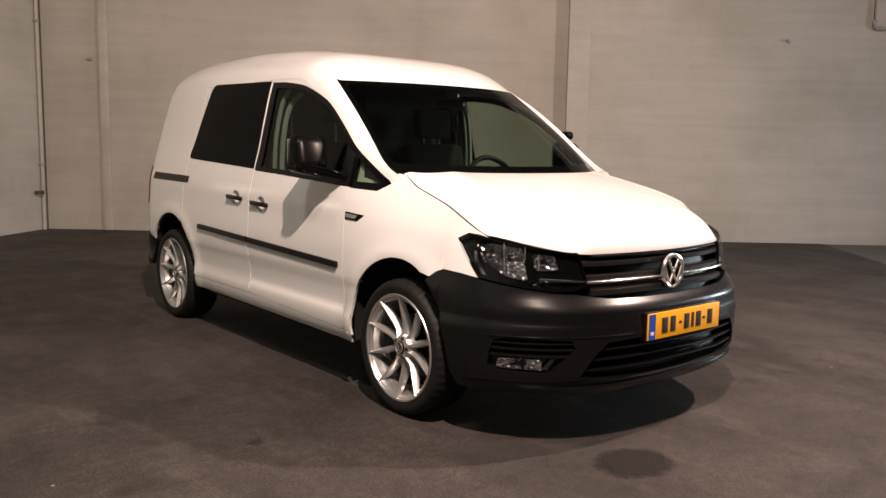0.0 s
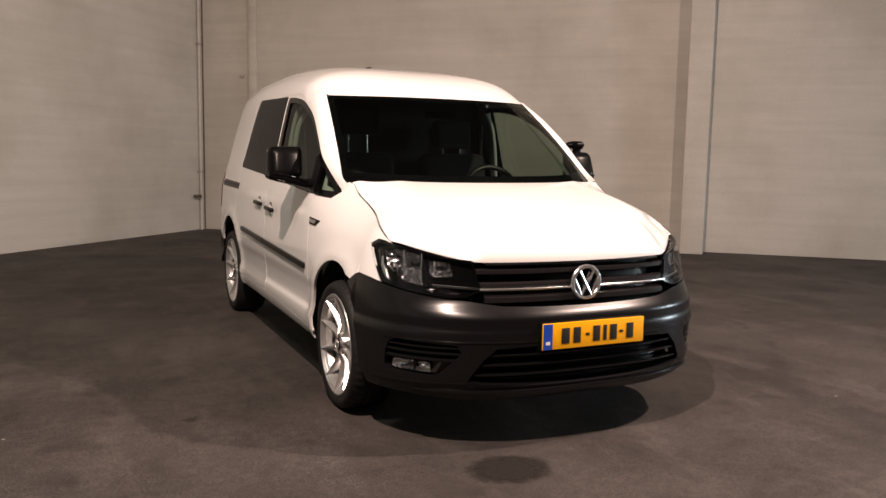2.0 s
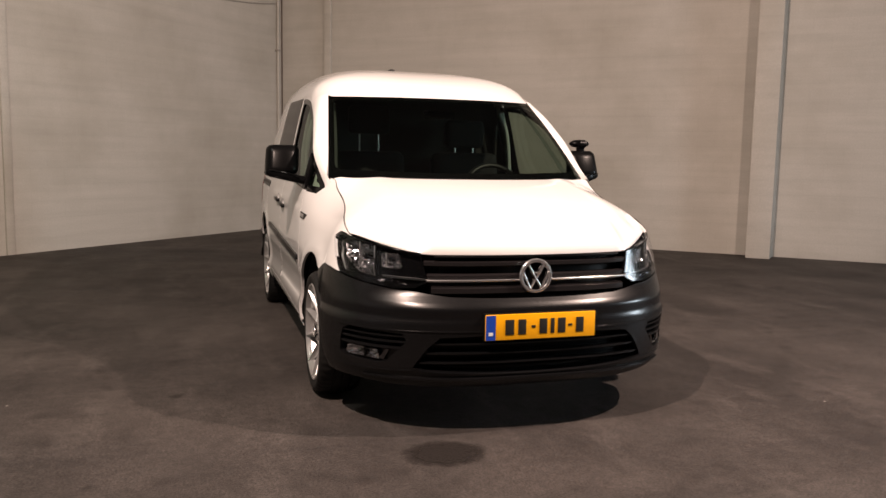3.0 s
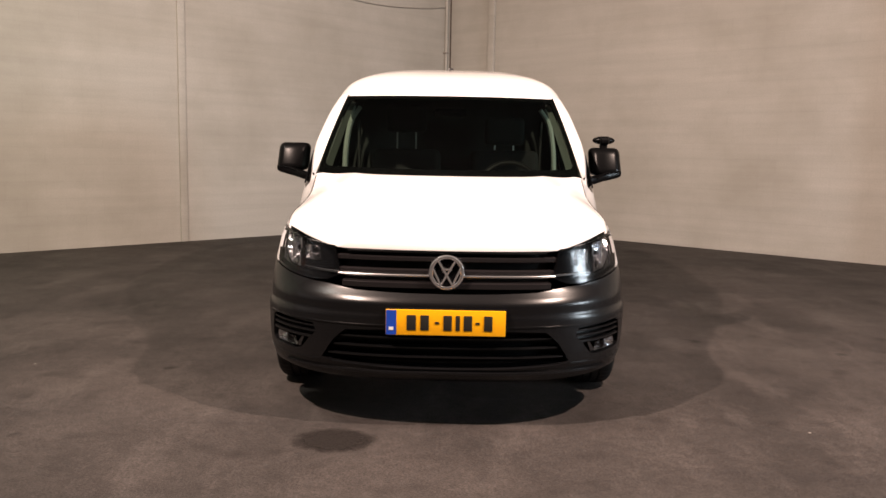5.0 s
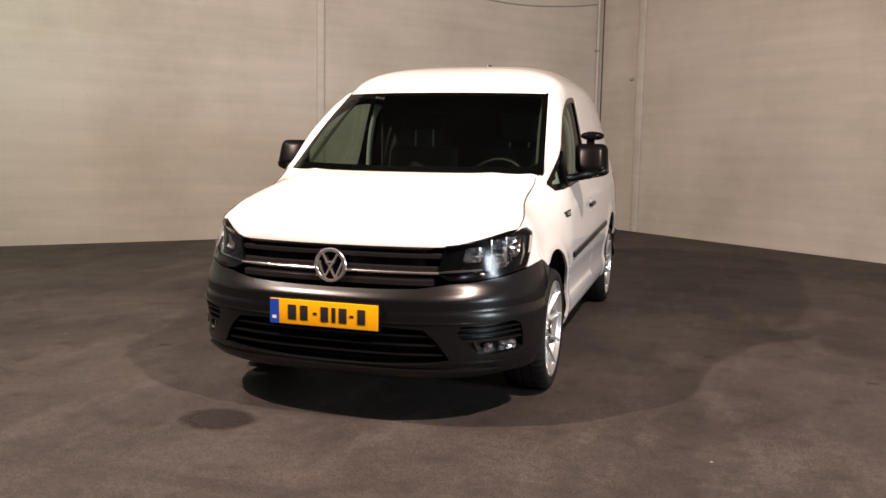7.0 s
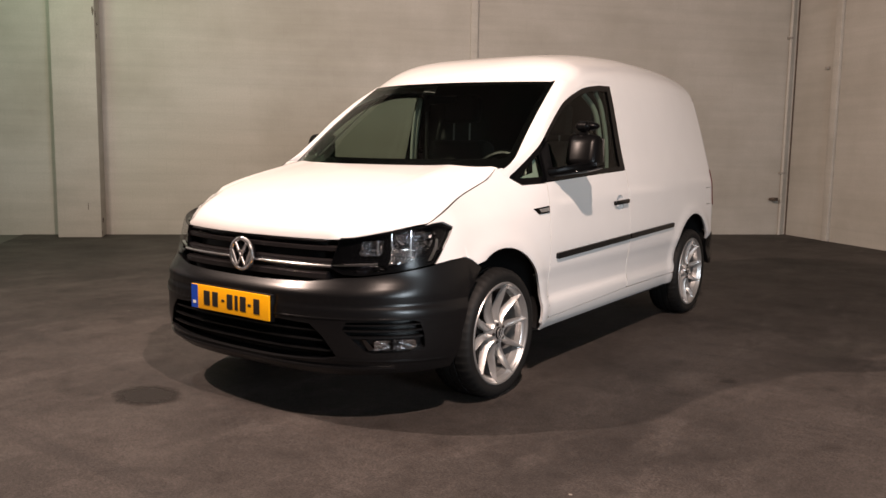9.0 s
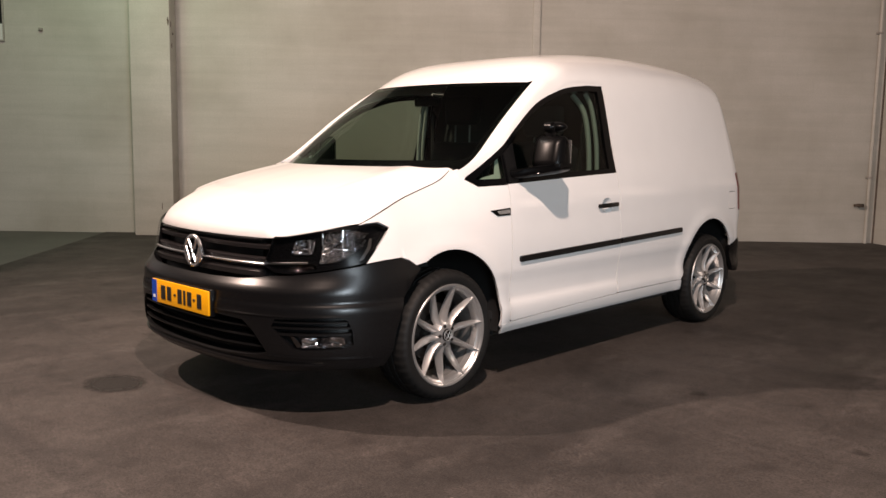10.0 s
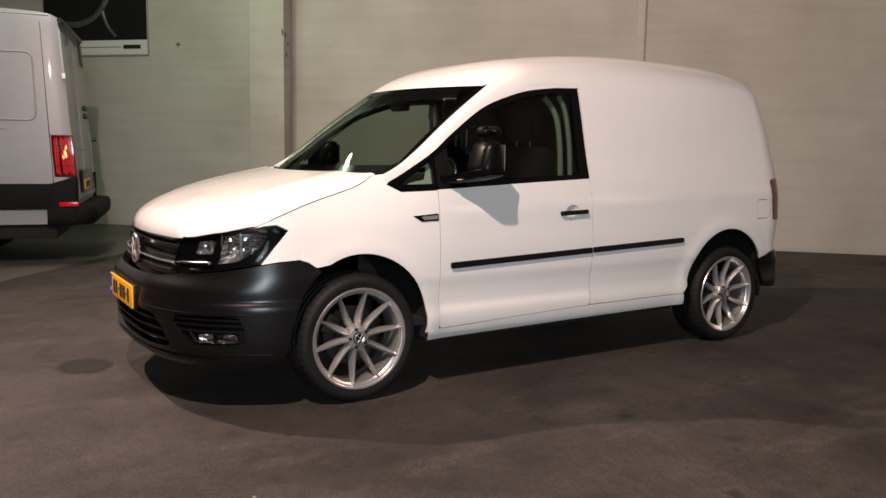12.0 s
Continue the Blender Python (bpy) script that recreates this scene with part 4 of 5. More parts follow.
# rubbing strips
def strip(y0, y1, rise=0.0305, height=0.031):
    z = lambda y: 0.642 + rise * (y - 0.50)
    line = rounded([by_y(y0, z(y0) - height / 2), by_y(y1, z(y1) - height / 2), by_y(y1, z(y1) + height / 2), by_y(y0, z(y0) + height / 2)], [0.012, 0.004, 0.012, 0.012] if y1 < 1.5 else [0.004, 0.012, 0.02, 0.004])
    return patch(line, skin, 0.06, 0.02, off=0.013, flange=0.014)


part("rubbing_strip", strip(0.50, 1.456), BLACK, DOORS[0])
part("rubbing_strip", placed(strip(0.48, 1.456), MIRROR), BLACK, DOORS[1])
part("rubbing_strip", strip(1.470, 2.215), BLACK, SIDE_PANEL)
part("rubbing_strip", placed(strip(1.472, 2.175), MIRROR), BLACK, SLIDING)

# side repeaters on the wings
MARK = [(0.292, 0.897), (0.431, 0.908), (0.431, 0.872), (0.338, 0.868)]
for mirrored in (False, True):
    turn = (lambda b: placed(b, MIRROR)) if mirrored else (lambda b: b)
    mark = part("side_trim", turn(patch(rounded([by_y(*p) for p in MARK], 0.006), skin, 0.05, 0.05, off=0.004, flange=0.006)), GLOSSBLACK, van, "black wedge trim on the wing")
    part("chrome_inlay", turn(patch([by_y(*p) for p in [(0.335, 0.893), (0.424, 0.900), (0.424, 0.880), (0.350, 0.877)]], skin, 0.05, 0.05, off=0.006, flange=0.003)), DULLCHROME, mark)

# sliding door rail on the right
rail = part("door_rail", placed(patch([by_y(*p) for p in [(2.385, 0.966), (3.03, 0.972), (3.03, 1.020), (2.385, 1.010)]], skin, 0.06, 0.02, off=0.002, flange=0.004), MIRROR), BLACK, van, "dark recessed rail of the sliding door")
part("runner", placed(patch([by_y(*p) for p in [(2.395, 0.984), (3.02, 0.990), (3.02, 1.004), (2.395, 0.996)]], skin, 0.06, 0.02, off=0.006, flange=0.005), MIRROR), DARKMETAL, rail)
part("fuel_flap", patch([by_y(*p) for p in rounded([(2.949, 0.804), (3.061, 0.807), (3.058, 0.926), (2.949, 0.924)], 0.012)], skin, 0.05, 0.04, flange=0.01), PAINT, SIDE_PANEL)

# headlamps
LAMP = [by_x(0.506, 0.797), by_x(0.58, 0.812), by_x(0.66, 0.832), by_y(-0.482, 0.860), by_y(-0.40, 0.869), by_y(-0.343, 0.846), by_y(-0.405, 0.775), by_y(-0.478, 0.700), by_x(0.72, 0.668), by_x(0.613, 0.652), by_x(0.54, 0.655), by_x(0.478, 0.680)]


def cup(outline, off, depth, seed, rings=6, jitter=0.002):
    """A reflector bowl set into the skin: its rim follows the outline, its wall is cut in small uneven facets."""
    dice = random.Random(seed)
    rim = []
    for (t0, z0), (t1, z1) in zip(outline, outline[1:] + outline[:1]):
        n = max(1, round(math.hypot((t1 - t0) * 1.4, z1 - z0) / 0.012))
        rim += [(t0 + (t1 - t0) * k / n, z0 + (z1 - z0) * k / n) for k in range(n)]
    ct, cz = sum(p[0] for p in rim) / len(rim), sum(p[1] for p in rim) / len(rim)
    bm = bmesh.new()
    rows = []
    for k in range(rings + 1):
        f = 1 - 0.90 * (k / rings) ** 1.25
        row = []
        for t, z in rim:
            tt, zz = ct + (t - ct) * f, cz + (z - cz) * f
            p, q = Vector(skin(tt - 0.005, zz)), Vector(skin(tt + 0.005, zz))
            out = (q - p).cross(Vector((0, 0, 1))).normalized()
            row.append(bm.verts.new((p + q) / 2 + out * (off - depth * (1 - f * f) + (dice.uniform(-jitter, jitter) if k else 0))))
        rows.append(row)
    for one, two in zip(rows, rows[1:]):
        for q in range(len(rim)):
            r = (q + 1) % len(rim)
            bm.faces.new((one[q], one[r], two[r], two[q]))
    bm.faces.new(rows[-1])
    bmesh.ops.recalc_face_normals(bm, faces=bm.faces)
    return bm


def headlamp(mirrored):
    turn = (lambda b: placed(b, MIRROR)) if mirrored else (lambda b: b)
    unit = part("headlamp", turn(patch(LAMP, skin, 0.04, 0.03, off=-0.085)), HOUSING, van, "clear headlamp with dark housing and chrome reflectors")
    rim = with_hole(LAMP, [(0.985 * (t - 0.62) + 0.62, 0.90 * (z - 0.765) + 0.765) for t, z in LAMP])
    part("bezel", turn(patch(rim, skin, 0.04, 0.03, off=-0.003, flange=0.08)), HOUSING, unit)
    part("lens", turn(patch(LAMP, skin, 0.04, 0.03, off=0.002)), LENS, unit)
    main_line = rounded([by_x(0.700, 0.692), by_x(0.758, 0.704), by_x(0.803, 0.762), by_x(0.800, 0.832), by_x(0.770, 0.846), by_x(0.698, 0.830)], [0.012, 0.006, 0.012, 0.006, 0.008, 0.006], 3)
    side_line = rounded([by_x(0.588, 0.730), by_x(0.672, 0.732), by_x(0.674, 0.804), by_x(0.596, 0.800)], 0.018, 3)
    mask = with_hole(with_hole(LAMP, main_line), side_line)
    part("inner_mask", turn(patch(mask, skin, 0.03, 0.02, off=-0.026, flange=0.012)), HOUSING, unit, "glossy black mask round the reflectors")
    # outer bowl with the main bulb and its shield
    part("main_reflector", turn(cup(main_line, -0.028, 0.052, 3, 7, 0.0036)), REFLECTOR, unit, smooth=False)
    main = on_skin(by_x(0.755, 0.77)[0], 0.770, -0.050)
    part("bulb", turn(placed(revolve([(0.0, 0.0001), (0.003, 0.006), (0.0, 0.010), (-0.03, 0.011), (-0.035, 0.006), (-0.035, 0.0001)], 16), main @ pose(0, 0.004, 0, 0, 0, -90))), SMOKED, unit)
    part("bulb_shield", turn(placed(box(-0.034, 0.030, -0.002, 0.004, -0.0025, 0.0025, 0.001), main @ pose(0, 0.002, -0.018, 0, 6, 0))), CHROME, unit)
    for x, low, high in ((0.701, 0.700, 0.828), (0.757, 0.706, 0.842)):
        post = on_skin(by_x(x, (low + high) / 2)[0], (low + high) / 2, -0.032)
        part("reflector_post", turn(placed(box(-0.0028, 0.0028, -0.004, 0.020, (low - high) / 2, (high - low) / 2, 0.001), post)), CHROME, unit)
    # inner bowl, with an upright plate in it
    part("inner_reflector", turn(cup(side_line, -0.028, 0.040, 8, 5, 0.0042)), REFLECTOR, unit, smooth=False)
    side = on_skin(by_x(0.655, 0.767)[0], 0.767, -0.034)
    part("upright_plate", turn(placed(box(-0.004, 0.004, -0.004, 0.010, -0.029, 0.029, 0.002), side)), CHROME, unit)
    part("cross_plate", turn(placed(box(-0.030, 0.004, -0.002, 0.008, -0.003, 0.001, 0.001), side @ pose(0, 0.004, -0.012))), CHROME, unit)
    # bright sliver at the outer end, chrome strip and wedge along the foot
    sliver = [by_y(-0.500, 0.712), by_y(-0.484, 0.714), by_y(-0.440, 0.766), by_y(-0.428, 0.805), by_y(-0.440, 0.806), by_y(-0.456, 0.768)]
    part("corner_reflector", turn(patch(sliver, skin, 0.01, 0.01, off=-0.020, flange=0.01)), REFLECTOR, unit)
    part("light_strip", turn(bar(by_x(0.487, 0.69)[0], by_x(0.665, 0.69)[0], 0.688, 0.012, 0.012, -0.012, 14, slope=0.010)), REFLECTOR, unit)
    foot_line = [by_x(0.560, 0.668), by_x(0.613, 0.662), by_x(0.700, 0.676), by_x(0.690, 0.694), by_x(0.640, 0.690)]
    part("foot_wedge", turn(cup(foot_line, -0.016, 0.010, 11, 4, 0.0022)), SMOKED, unit, "smoked faceted wedge along the foot of the lamp", smooth=False)
    part("top_trim", turn(bar(by_x(0.60, 0.80)[0], by_x(0.74, 0.80)[0], 0.812, 0.003, 0.01, -0.018, 12, slope=0.024)), SMOKED, unit)
    return unit


headlamp(False)
headlamp(True)

# upper grille
def front(outline):
    half_line = [by_x(*p) for p in outline]
    return half_line + [(-t, z) for t, z in half_line[::-1] if t > 1e-9]


grille = part("grille", patch(front([(0.0, 0.625), (0.42, 0.632), (0.478, 0.645), (0.478, 0.682), (0.506, 0.798), (0.0, 0.80)]), skin, 0.04, 0.03, off=-0.060), BLACK, van, "black grille with two satin louvres and chrome lines")
tx = by_x(0.496, 0.76)[0]
part("louvre", bar(-tx, tx, 0.757, 0.026, 0.045, -0.012, 40), SATIN, grille)
tx = by_x(0.484, 0.70)[0]
part("louvre", bar(-tx, tx, 0.700, 0.026, 0.045, -0.010, 40), SATIN, grille)
part("chrome_line", pipe([Vector(skin(-tx + 2 * tx * k / 48, 0.686)) + Vector((0, 0.002, 0)) for k in range(49)], 0.0062, 12), CHROME, grille, "thin chrome line")
tx = by_x(0.47, 0.64)[0]
part("ledge", bar(-tx, tx, 0.642, 0.036, 0.05, -0.008, 40), SATIN, grille)
part("top_edge", bar(-tx, tx, 0.789, 0.010, 0.04, -0.006, 40), BLACK, grille)

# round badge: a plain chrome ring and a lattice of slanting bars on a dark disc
badge = part("badge", placed(revolve([(0.0, 0.0001), (0.004, 0.05), (0.002, 0.062), (-0.02, 0.066), (-0.03, 0.0001)], 40), Matrix.Translation((0, -0.838, 0.705)) @ pose(0, 0, 0, 0, 0, -90) @ pose(0, 0, 0, 0, -8, 0)), GLOSSBLACK, van, "round chrome badge on a dark disc")
part("ring", placed(revolve([(0.010 * math.cos(a), 0.069 + 0.010 * math.sin(a)) for a in np.linspace(0, 2 * math.pi, 11)], 40), Matrix.Translation((0, -0.842, 0.705)) @ pose(0, 0, 0, 0, 0, -90)), CHROME, badge)
for x0, z0, x1, z1 in ((-0.060, 0.016, -0.026, -0.056), (0.060, 0.016, 0.026, -0.056), (-0.036, 0.050, 0.026, -0.056), (0.036, 0.050, -0.026, -0.056), (-0.022, 0.014, 0.022, 0.014)):
    part("bar", pipe([(x0, -0.846, 0.705 + z0), (x1, -0.846, 0.705 + z1)], 0.0058, 8), CHROME, badge)

# lower mouth
mouth = part("lower_grille", patch(front([(0.0, 0.275), (0.25, 0.279), (0.50, 0.290), (0.565, 0.308), (0.50, 0.41), (0.45, 0.456), (0.25, 0.465), (0.0, 0.47)]), skin, 0.04, 0.03, off=-0.065), BLACK, van, "black lower grille with thin bars")
for z, x in ((0.420, 0.47), (0.378, 0.50), (0.335, 0.53)):
    tx = by_x(x, z)[0]
    part("grille_bar", bar(-tx, tx, z, 0.010, 0.05, -0.008, 40), PLASTIC, mouth)
part("lip", bar(-by_x(0.74, 0.27)[0], by_x(0.74, 0.27)[0], 0.262, 0.014, 0.03, 0.014, 50, taper=0.8), PLASTIC, face)
part("bumper_crease", bar(-by_x(0.83, 0.47)[0], by_x(0.83, 0.47)[0], 0.476, 0.007, 0.012, 0.004, 50), PLASTIC, face)


def fog(mirrored):
    turn = (lambda b: placed(b, MIRROR)) if mirrored else (lambda b: b)
    unit = part("fog_lamp_recess", turn(patch([by_x(*p) for p in [(0.57, 0.430), (0.65, 0.318), (0.81, 0.322), (0.832, 0.345), (0.832, 0.458), (0.80, 0.482), (0.585, 0.470)]], skin, 0.03, 0.03, off=-0.045)), BLACK, van, "dark recess with slats and a fog lamp")
    for z, x0, tall in ((0.449, 0.592, 0.009), (0.424, 0.584, 0.010), (0.396, 0.600, 0.013)):
        part("slat", turn(bar(by_x(x0, z)[0], by_x(0.822, z)[0], z, tall, 0.042, -0.004, 16)), PLASTIC, unit)
    part("lower_ledge", turn(patch([by_x(*p) for p in [(0.604, 0.392), (0.822, 0.390), (0.824, 0.340), (0.805, 0.330), (0.69, 0.322), (0.655, 0.335)]], skin, 0.03, 0.02, off=-0.030)), PLASTIC, unit)
    lamp_line = [(0.690, 0.339), (0.800, 0.341), (0.808, 0.350), (0.806, 0.378), (0.798, 0.384), (0.704, 0.383), (0.692, 0.376)]
    part("lamp_glass", turn(patch([by_x(*p) for p in lamp_line], skin, 0.03, 0.02, off=-0.010)), LENS, unit, "clear fog lamp glass")
    part("reflector", turn(cup([by_x(*p) for p in lamp_line], -0.012, 0.022, 5, 4, 0.0030)), REFLECTOR, unit, smooth=False)
    part("divider", turn(placed(box(-0.004, 0.004, -0.002, 0.014, -0.020, 0.020, 0.001), on_skin(by_x(0.745, 0.362)[0], 0.362, -0.014))), GLOSSBLACK, unit)
    part("cover", turn(patch([by_x(*p) for p in [(0.652, 0.386), (0.664, 0.386), (0.692, 0.342), (0.672, 0.338)]], skin, 0.02, 0.02, off=-0.012, flange=0.014)), SMOKED, unit, "dark glossy blade beside the fog lamp")
    part("lower_edge", turn(bar(by_x(0.560, 0.300)[0], by_y(-0.44, 0.285)[0], 0.302, 0.007, 0.014, 0.004, 24, slope=-0.016)), PLASTIC, face)


fog(False)
fog(True)

# number plate: yellow with a blue band, its characters as plain bars
plate = part("number_plate", box(-0.26, 0.26, -0.922, -0.912, 0.440, 0.552, 0.003), YELLOW, van, "yellow number plate with dark bars and blue band")
part("blue_band", box(-0.259, -0.215, -0.9235, -0.9205, 0.442, 0.550), BLUE, plate)
part("small_bar", box(-0.247, -0.227, -0.9250, -0.9235, 0.462, 0.476), PAINT, plate)
for x, w in ((-0.150, 0.040), (-0.092, 0.036), (-0.038, 0.018), (0.008, 0.036), (0.052, 0.018), (0.096, 0.036), (0.138, 0.018), (0.184, 0.036)):
    tall = 0.066 if w != 0.018 or abs(x - 0.052) < 0.001 else 0.010
    part("dark_bar", box(x - w / 2, x + w / 2, -0.9245, -0.9215, 0.496 - tall / 2, 0.496 + tall / 2, 0.001), INK, plate)
part("plate_holder", box(-0.264, 0.264, -0.913, -0.885, 0.434, 0.556, 0.006), BLACK, van)


# wheels
def wheel(m, mirrored, phase):
    hub = new("wheel")
    hub.parent = van
    hub["label"] = "silver ten-spoke alloy wheel with low-profile tyre"
    put = lambda b: placed(placed(b, MIRROR) if mirrored else b, m)
    tread = [(0.000, 0.243), (0.004, 0.252), (0.010, 0.275), (0.008, 0.292), (-0.004, 0.304), (-0.020, 0.3115), (-0.040, 0.314), (-0.060, 0.3145), (-0.061, 0.308), (-0.068, 0.308), (-0.069, 0.3145),
             (-0.100, 0.315), (-0.101, 0.308), (-0.109, 0.308), (-0.110, 0.315), (-0.141, 0.3145), (-0.142, 0.308), (-0.149, 0.308), (-0.150, 0.3145), (-0.175, 0.313), (-0.192, 0.308), (-0.208, 0.297), (-0.218, 0.275), (-0.214, 0.250), (-0.208, 0.240)]
    tyre = revolve(tread, 150)
    for v in tyre.verts:
        r = math.hypot(v.co.y, v.co.z)
        step = round(math.degrees(math.atan2(v.co.z, v.co.y)) / 2.4)
        if r > 0.3020 and step % 3 == 0 and (v.co.x > -0.062 or v.co.x < -0.148):
            v.co.y, v.co.z = v.co.y * (1 - 0.0045 / r), v.co.z * (1 - 0.0045 / r)
    part("tyre", put(tyre), RUBBER, hub, "black low-profile tyre", angle=60)
    rimp = [(-0.046, 0.2120), (-0.022, 0.2180), (-0.016, 0.2190), (-0.010, 0.2250), (-0.003, 0.2285), (-0.001, 0.2340), (0.006, 0.2385), (0.007, 0.246), (0.002, 0.249), (-0.006, 0.248), (-0.012, 0.238), (-0.028, 0.231)]
    part("rim", put(revolve(rimp, 96)), ALLOY, hub)
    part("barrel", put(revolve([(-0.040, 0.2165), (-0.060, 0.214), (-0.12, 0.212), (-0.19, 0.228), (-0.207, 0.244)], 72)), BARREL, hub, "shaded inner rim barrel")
    for k in range(10):
        a = 2 * math.pi * (k + phase) / 10
        bm = bmesh.new()
        rows = []
        for r, w, x, d in ((0.040, 0.0125, -0.018, 0.035), (0.066, 0.0165, -0.024, 0.036), (0.090, 0.0180, -0.030, 0.036), (0.12, 0.0172, -0.026, 0.034), (0.16, 0.0150, -0.016, 0.030), (0.20, 0.0120, -0.006, 0.024), (0.236, 0.0060, 0.0045, 0.012)):
            rows.append([bm.verts.new((x + e, s, r)) for s, e in ((-w, -d), (-w * 0.80, -0.013), (-w * 0.20, 0.003), (w * 0.20, 0.003), (w * 0.80, -0.013), (w, -d))])
        for one, two in zip(rows, rows[1:]):
            for j in range(5):
                bm.faces.new((one[j], one[j + 1], two[j + 1], two[j]))
            bm.faces.new((one[5], one[0], two[0], two[5]))
        bmesh.ops.recalc_face_normals(bm, faces=bm.faces)
        bmesh.ops.rotate(bm, cent=(0, 0, 0), matrix=Matrix.Rotation(a, 3, "X"), verts=bm.verts)
        part("spoke", put(bm), ALLOY, hub, angle=25)
    part("hub_plate", put(revolve([(-0.014, 0.0001), (-0.014, 0.034), (-0.018, 0.052), (-0.030, 0.060), (-0.060, 0.066), (-0.06, 0.0001)], 40)), ALLOY, hub)
    cap = part("centre_cap", put(revolve([(-0.006, 0.0001), (-0.007, 0.026), (-0.010, 0.030), (-0.02, 0.031)], 32)), GLOSSBLACK, hub, "black centre cap with plain ring")
    part("cap_ring", put(revolve([(-0.0055 + 0.0025 * math.cos(q), 0.0255 + 0.002 * math.sin(q)) for q in np.linspace(0, 2 * math.pi, 9)], 32)), ALLOY, cap)
    for y0, z0, y1, z1 in ((-0.021, 0.006, -0.009, -0.019), (0.021, 0.006, 0.009, -0.019), (-0.013, 0.018, 0.009, -0.019), (0.013, 0.018, -0.009, -0.019)):
        part("cap_bar", put(pipe([(-0.005, y0, z0), (-0.005, y1, z1)], 0.0017, 6)), ALLOY, cap)
    for k in range(5):
        a = 2 * math.pi * (k + 0.5) / 5
        part("wheel_nut", put(placed(revolve([(-0.010, 0.0001), (-0.010, 0.007), (-0.014, 0.009), (-0.035, 0.009)], 6), Matrix.Translation((0, 0.045 * math.cos(a), 0.045 * math.sin(a))))), DARKMETAL, hub)
    part("brake_disc", put(revolve([(-0.085, 0.0001), (-0.085, 0.085), (-0.110, 0.09), (-0.110, 0.145), (-0.13, 0.145), (-0.13, 0.0001)], 48)), DARKMETAL, hub)
    part("brake_caliper", put(placed(box(-0.16, -0.085, -0.05, 0.05, 0.10, 0.165, 0.012), Matrix.Rotation(radians(60), 4, "X"))), DARKMETAL, hub)


for y in (0.0, AXLE):
    wheel(Matrix.Translation((0.868, y, TYRE)), False, 0.75 if y == 0 else 0.82)
    wheel(Matrix.Translation((-0.868, y, TYRE)), True, 0.03 if y == 0 else 0.75)


# dark wheel housings and underbody
def housing(y, r, mirrored):
    bm = bmesh.new()
    rows = []
    for k in range(25):
        a = radians(-12 + 204 * k / 24)
        rows.append([bm.verts.new((x, y + r * math.cos(a), 0.35 + r * math.sin(a))) for x in (0.845, 0.40)])
    for one, two in zip(rows, rows[1:]):
        bm.faces.new((one[0], one[1], two[1], two[0]))
    bm.faces.new([row[1] for row in rows])
    bmesh.ops.recalc_face_normals(bm, faces=bm.faces)
    return placed(bm, MIRROR) if mirrored else bm


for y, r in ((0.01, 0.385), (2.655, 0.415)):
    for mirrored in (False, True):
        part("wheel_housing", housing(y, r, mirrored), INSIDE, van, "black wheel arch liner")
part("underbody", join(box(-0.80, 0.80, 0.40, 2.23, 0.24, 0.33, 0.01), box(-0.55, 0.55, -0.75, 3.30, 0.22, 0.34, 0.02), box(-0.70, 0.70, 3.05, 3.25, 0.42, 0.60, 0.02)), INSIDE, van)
# unseen dark block behind the grille, added to stop light and views through
part("engine_bay_block", join(box(-0.40, 0.40, -0.70, 0.25, 0.30, 0.82, 0.03), box(-0.66, 0.66, -0.58, -0.42, 0.28, 0.62, 0.03), box(-0.42, 0.42, -0.735, -0.62, 0.30, 0.78, 0.02), box(-0.58, 0.58, -0.70, -0.60, 0.30, 0.60, 0.02)), INSIDE, van)

# rear lamps and bumper
for mirrored in (False, True):
    turn = (lambda b: placed(b, MIRROR)) if mirrored else (lambda b: b)
    part("tail_lamp", turn(patch(rounded([(4.43, 0.79), (4.80, 0.78), (4.78, 1.07), (4.41, 1.06)], 0.02), skin, 0.03, 0.04, off=0.005, flange=0.008)), RED, van, "red tail lamp")
rear_line = [by_y(2.985, 0.52), by_y(3.005, 0.545), by_y(3.12, 0.575)] + [(t, 0.578) for t in (4.6, 4.8, 5.0, 5.2, 5.33)] + [(t, 0.33) for t in (5.33, 5.1, 4.8, 4.5)] + [by_y(3.04, 0.34)]
part("rear_bumper", join(patch(rear_line, skin, 0.06, 0.05, off=0.006, flange=0.03), placed(patch(rear_line, skin, 0.06, 0.05, off=0.006, flange=0.03), MIRROR)), PLASTIC, van, "dark grey plastic rear bumper")
part("aerial", placed(box(-0.02, 0.02, -0.05, 0.05, 0, 0.03, 0.012), Matrix.Translation((0, 1.98, 1.838))), BLACK, van, "short black roof aerial")


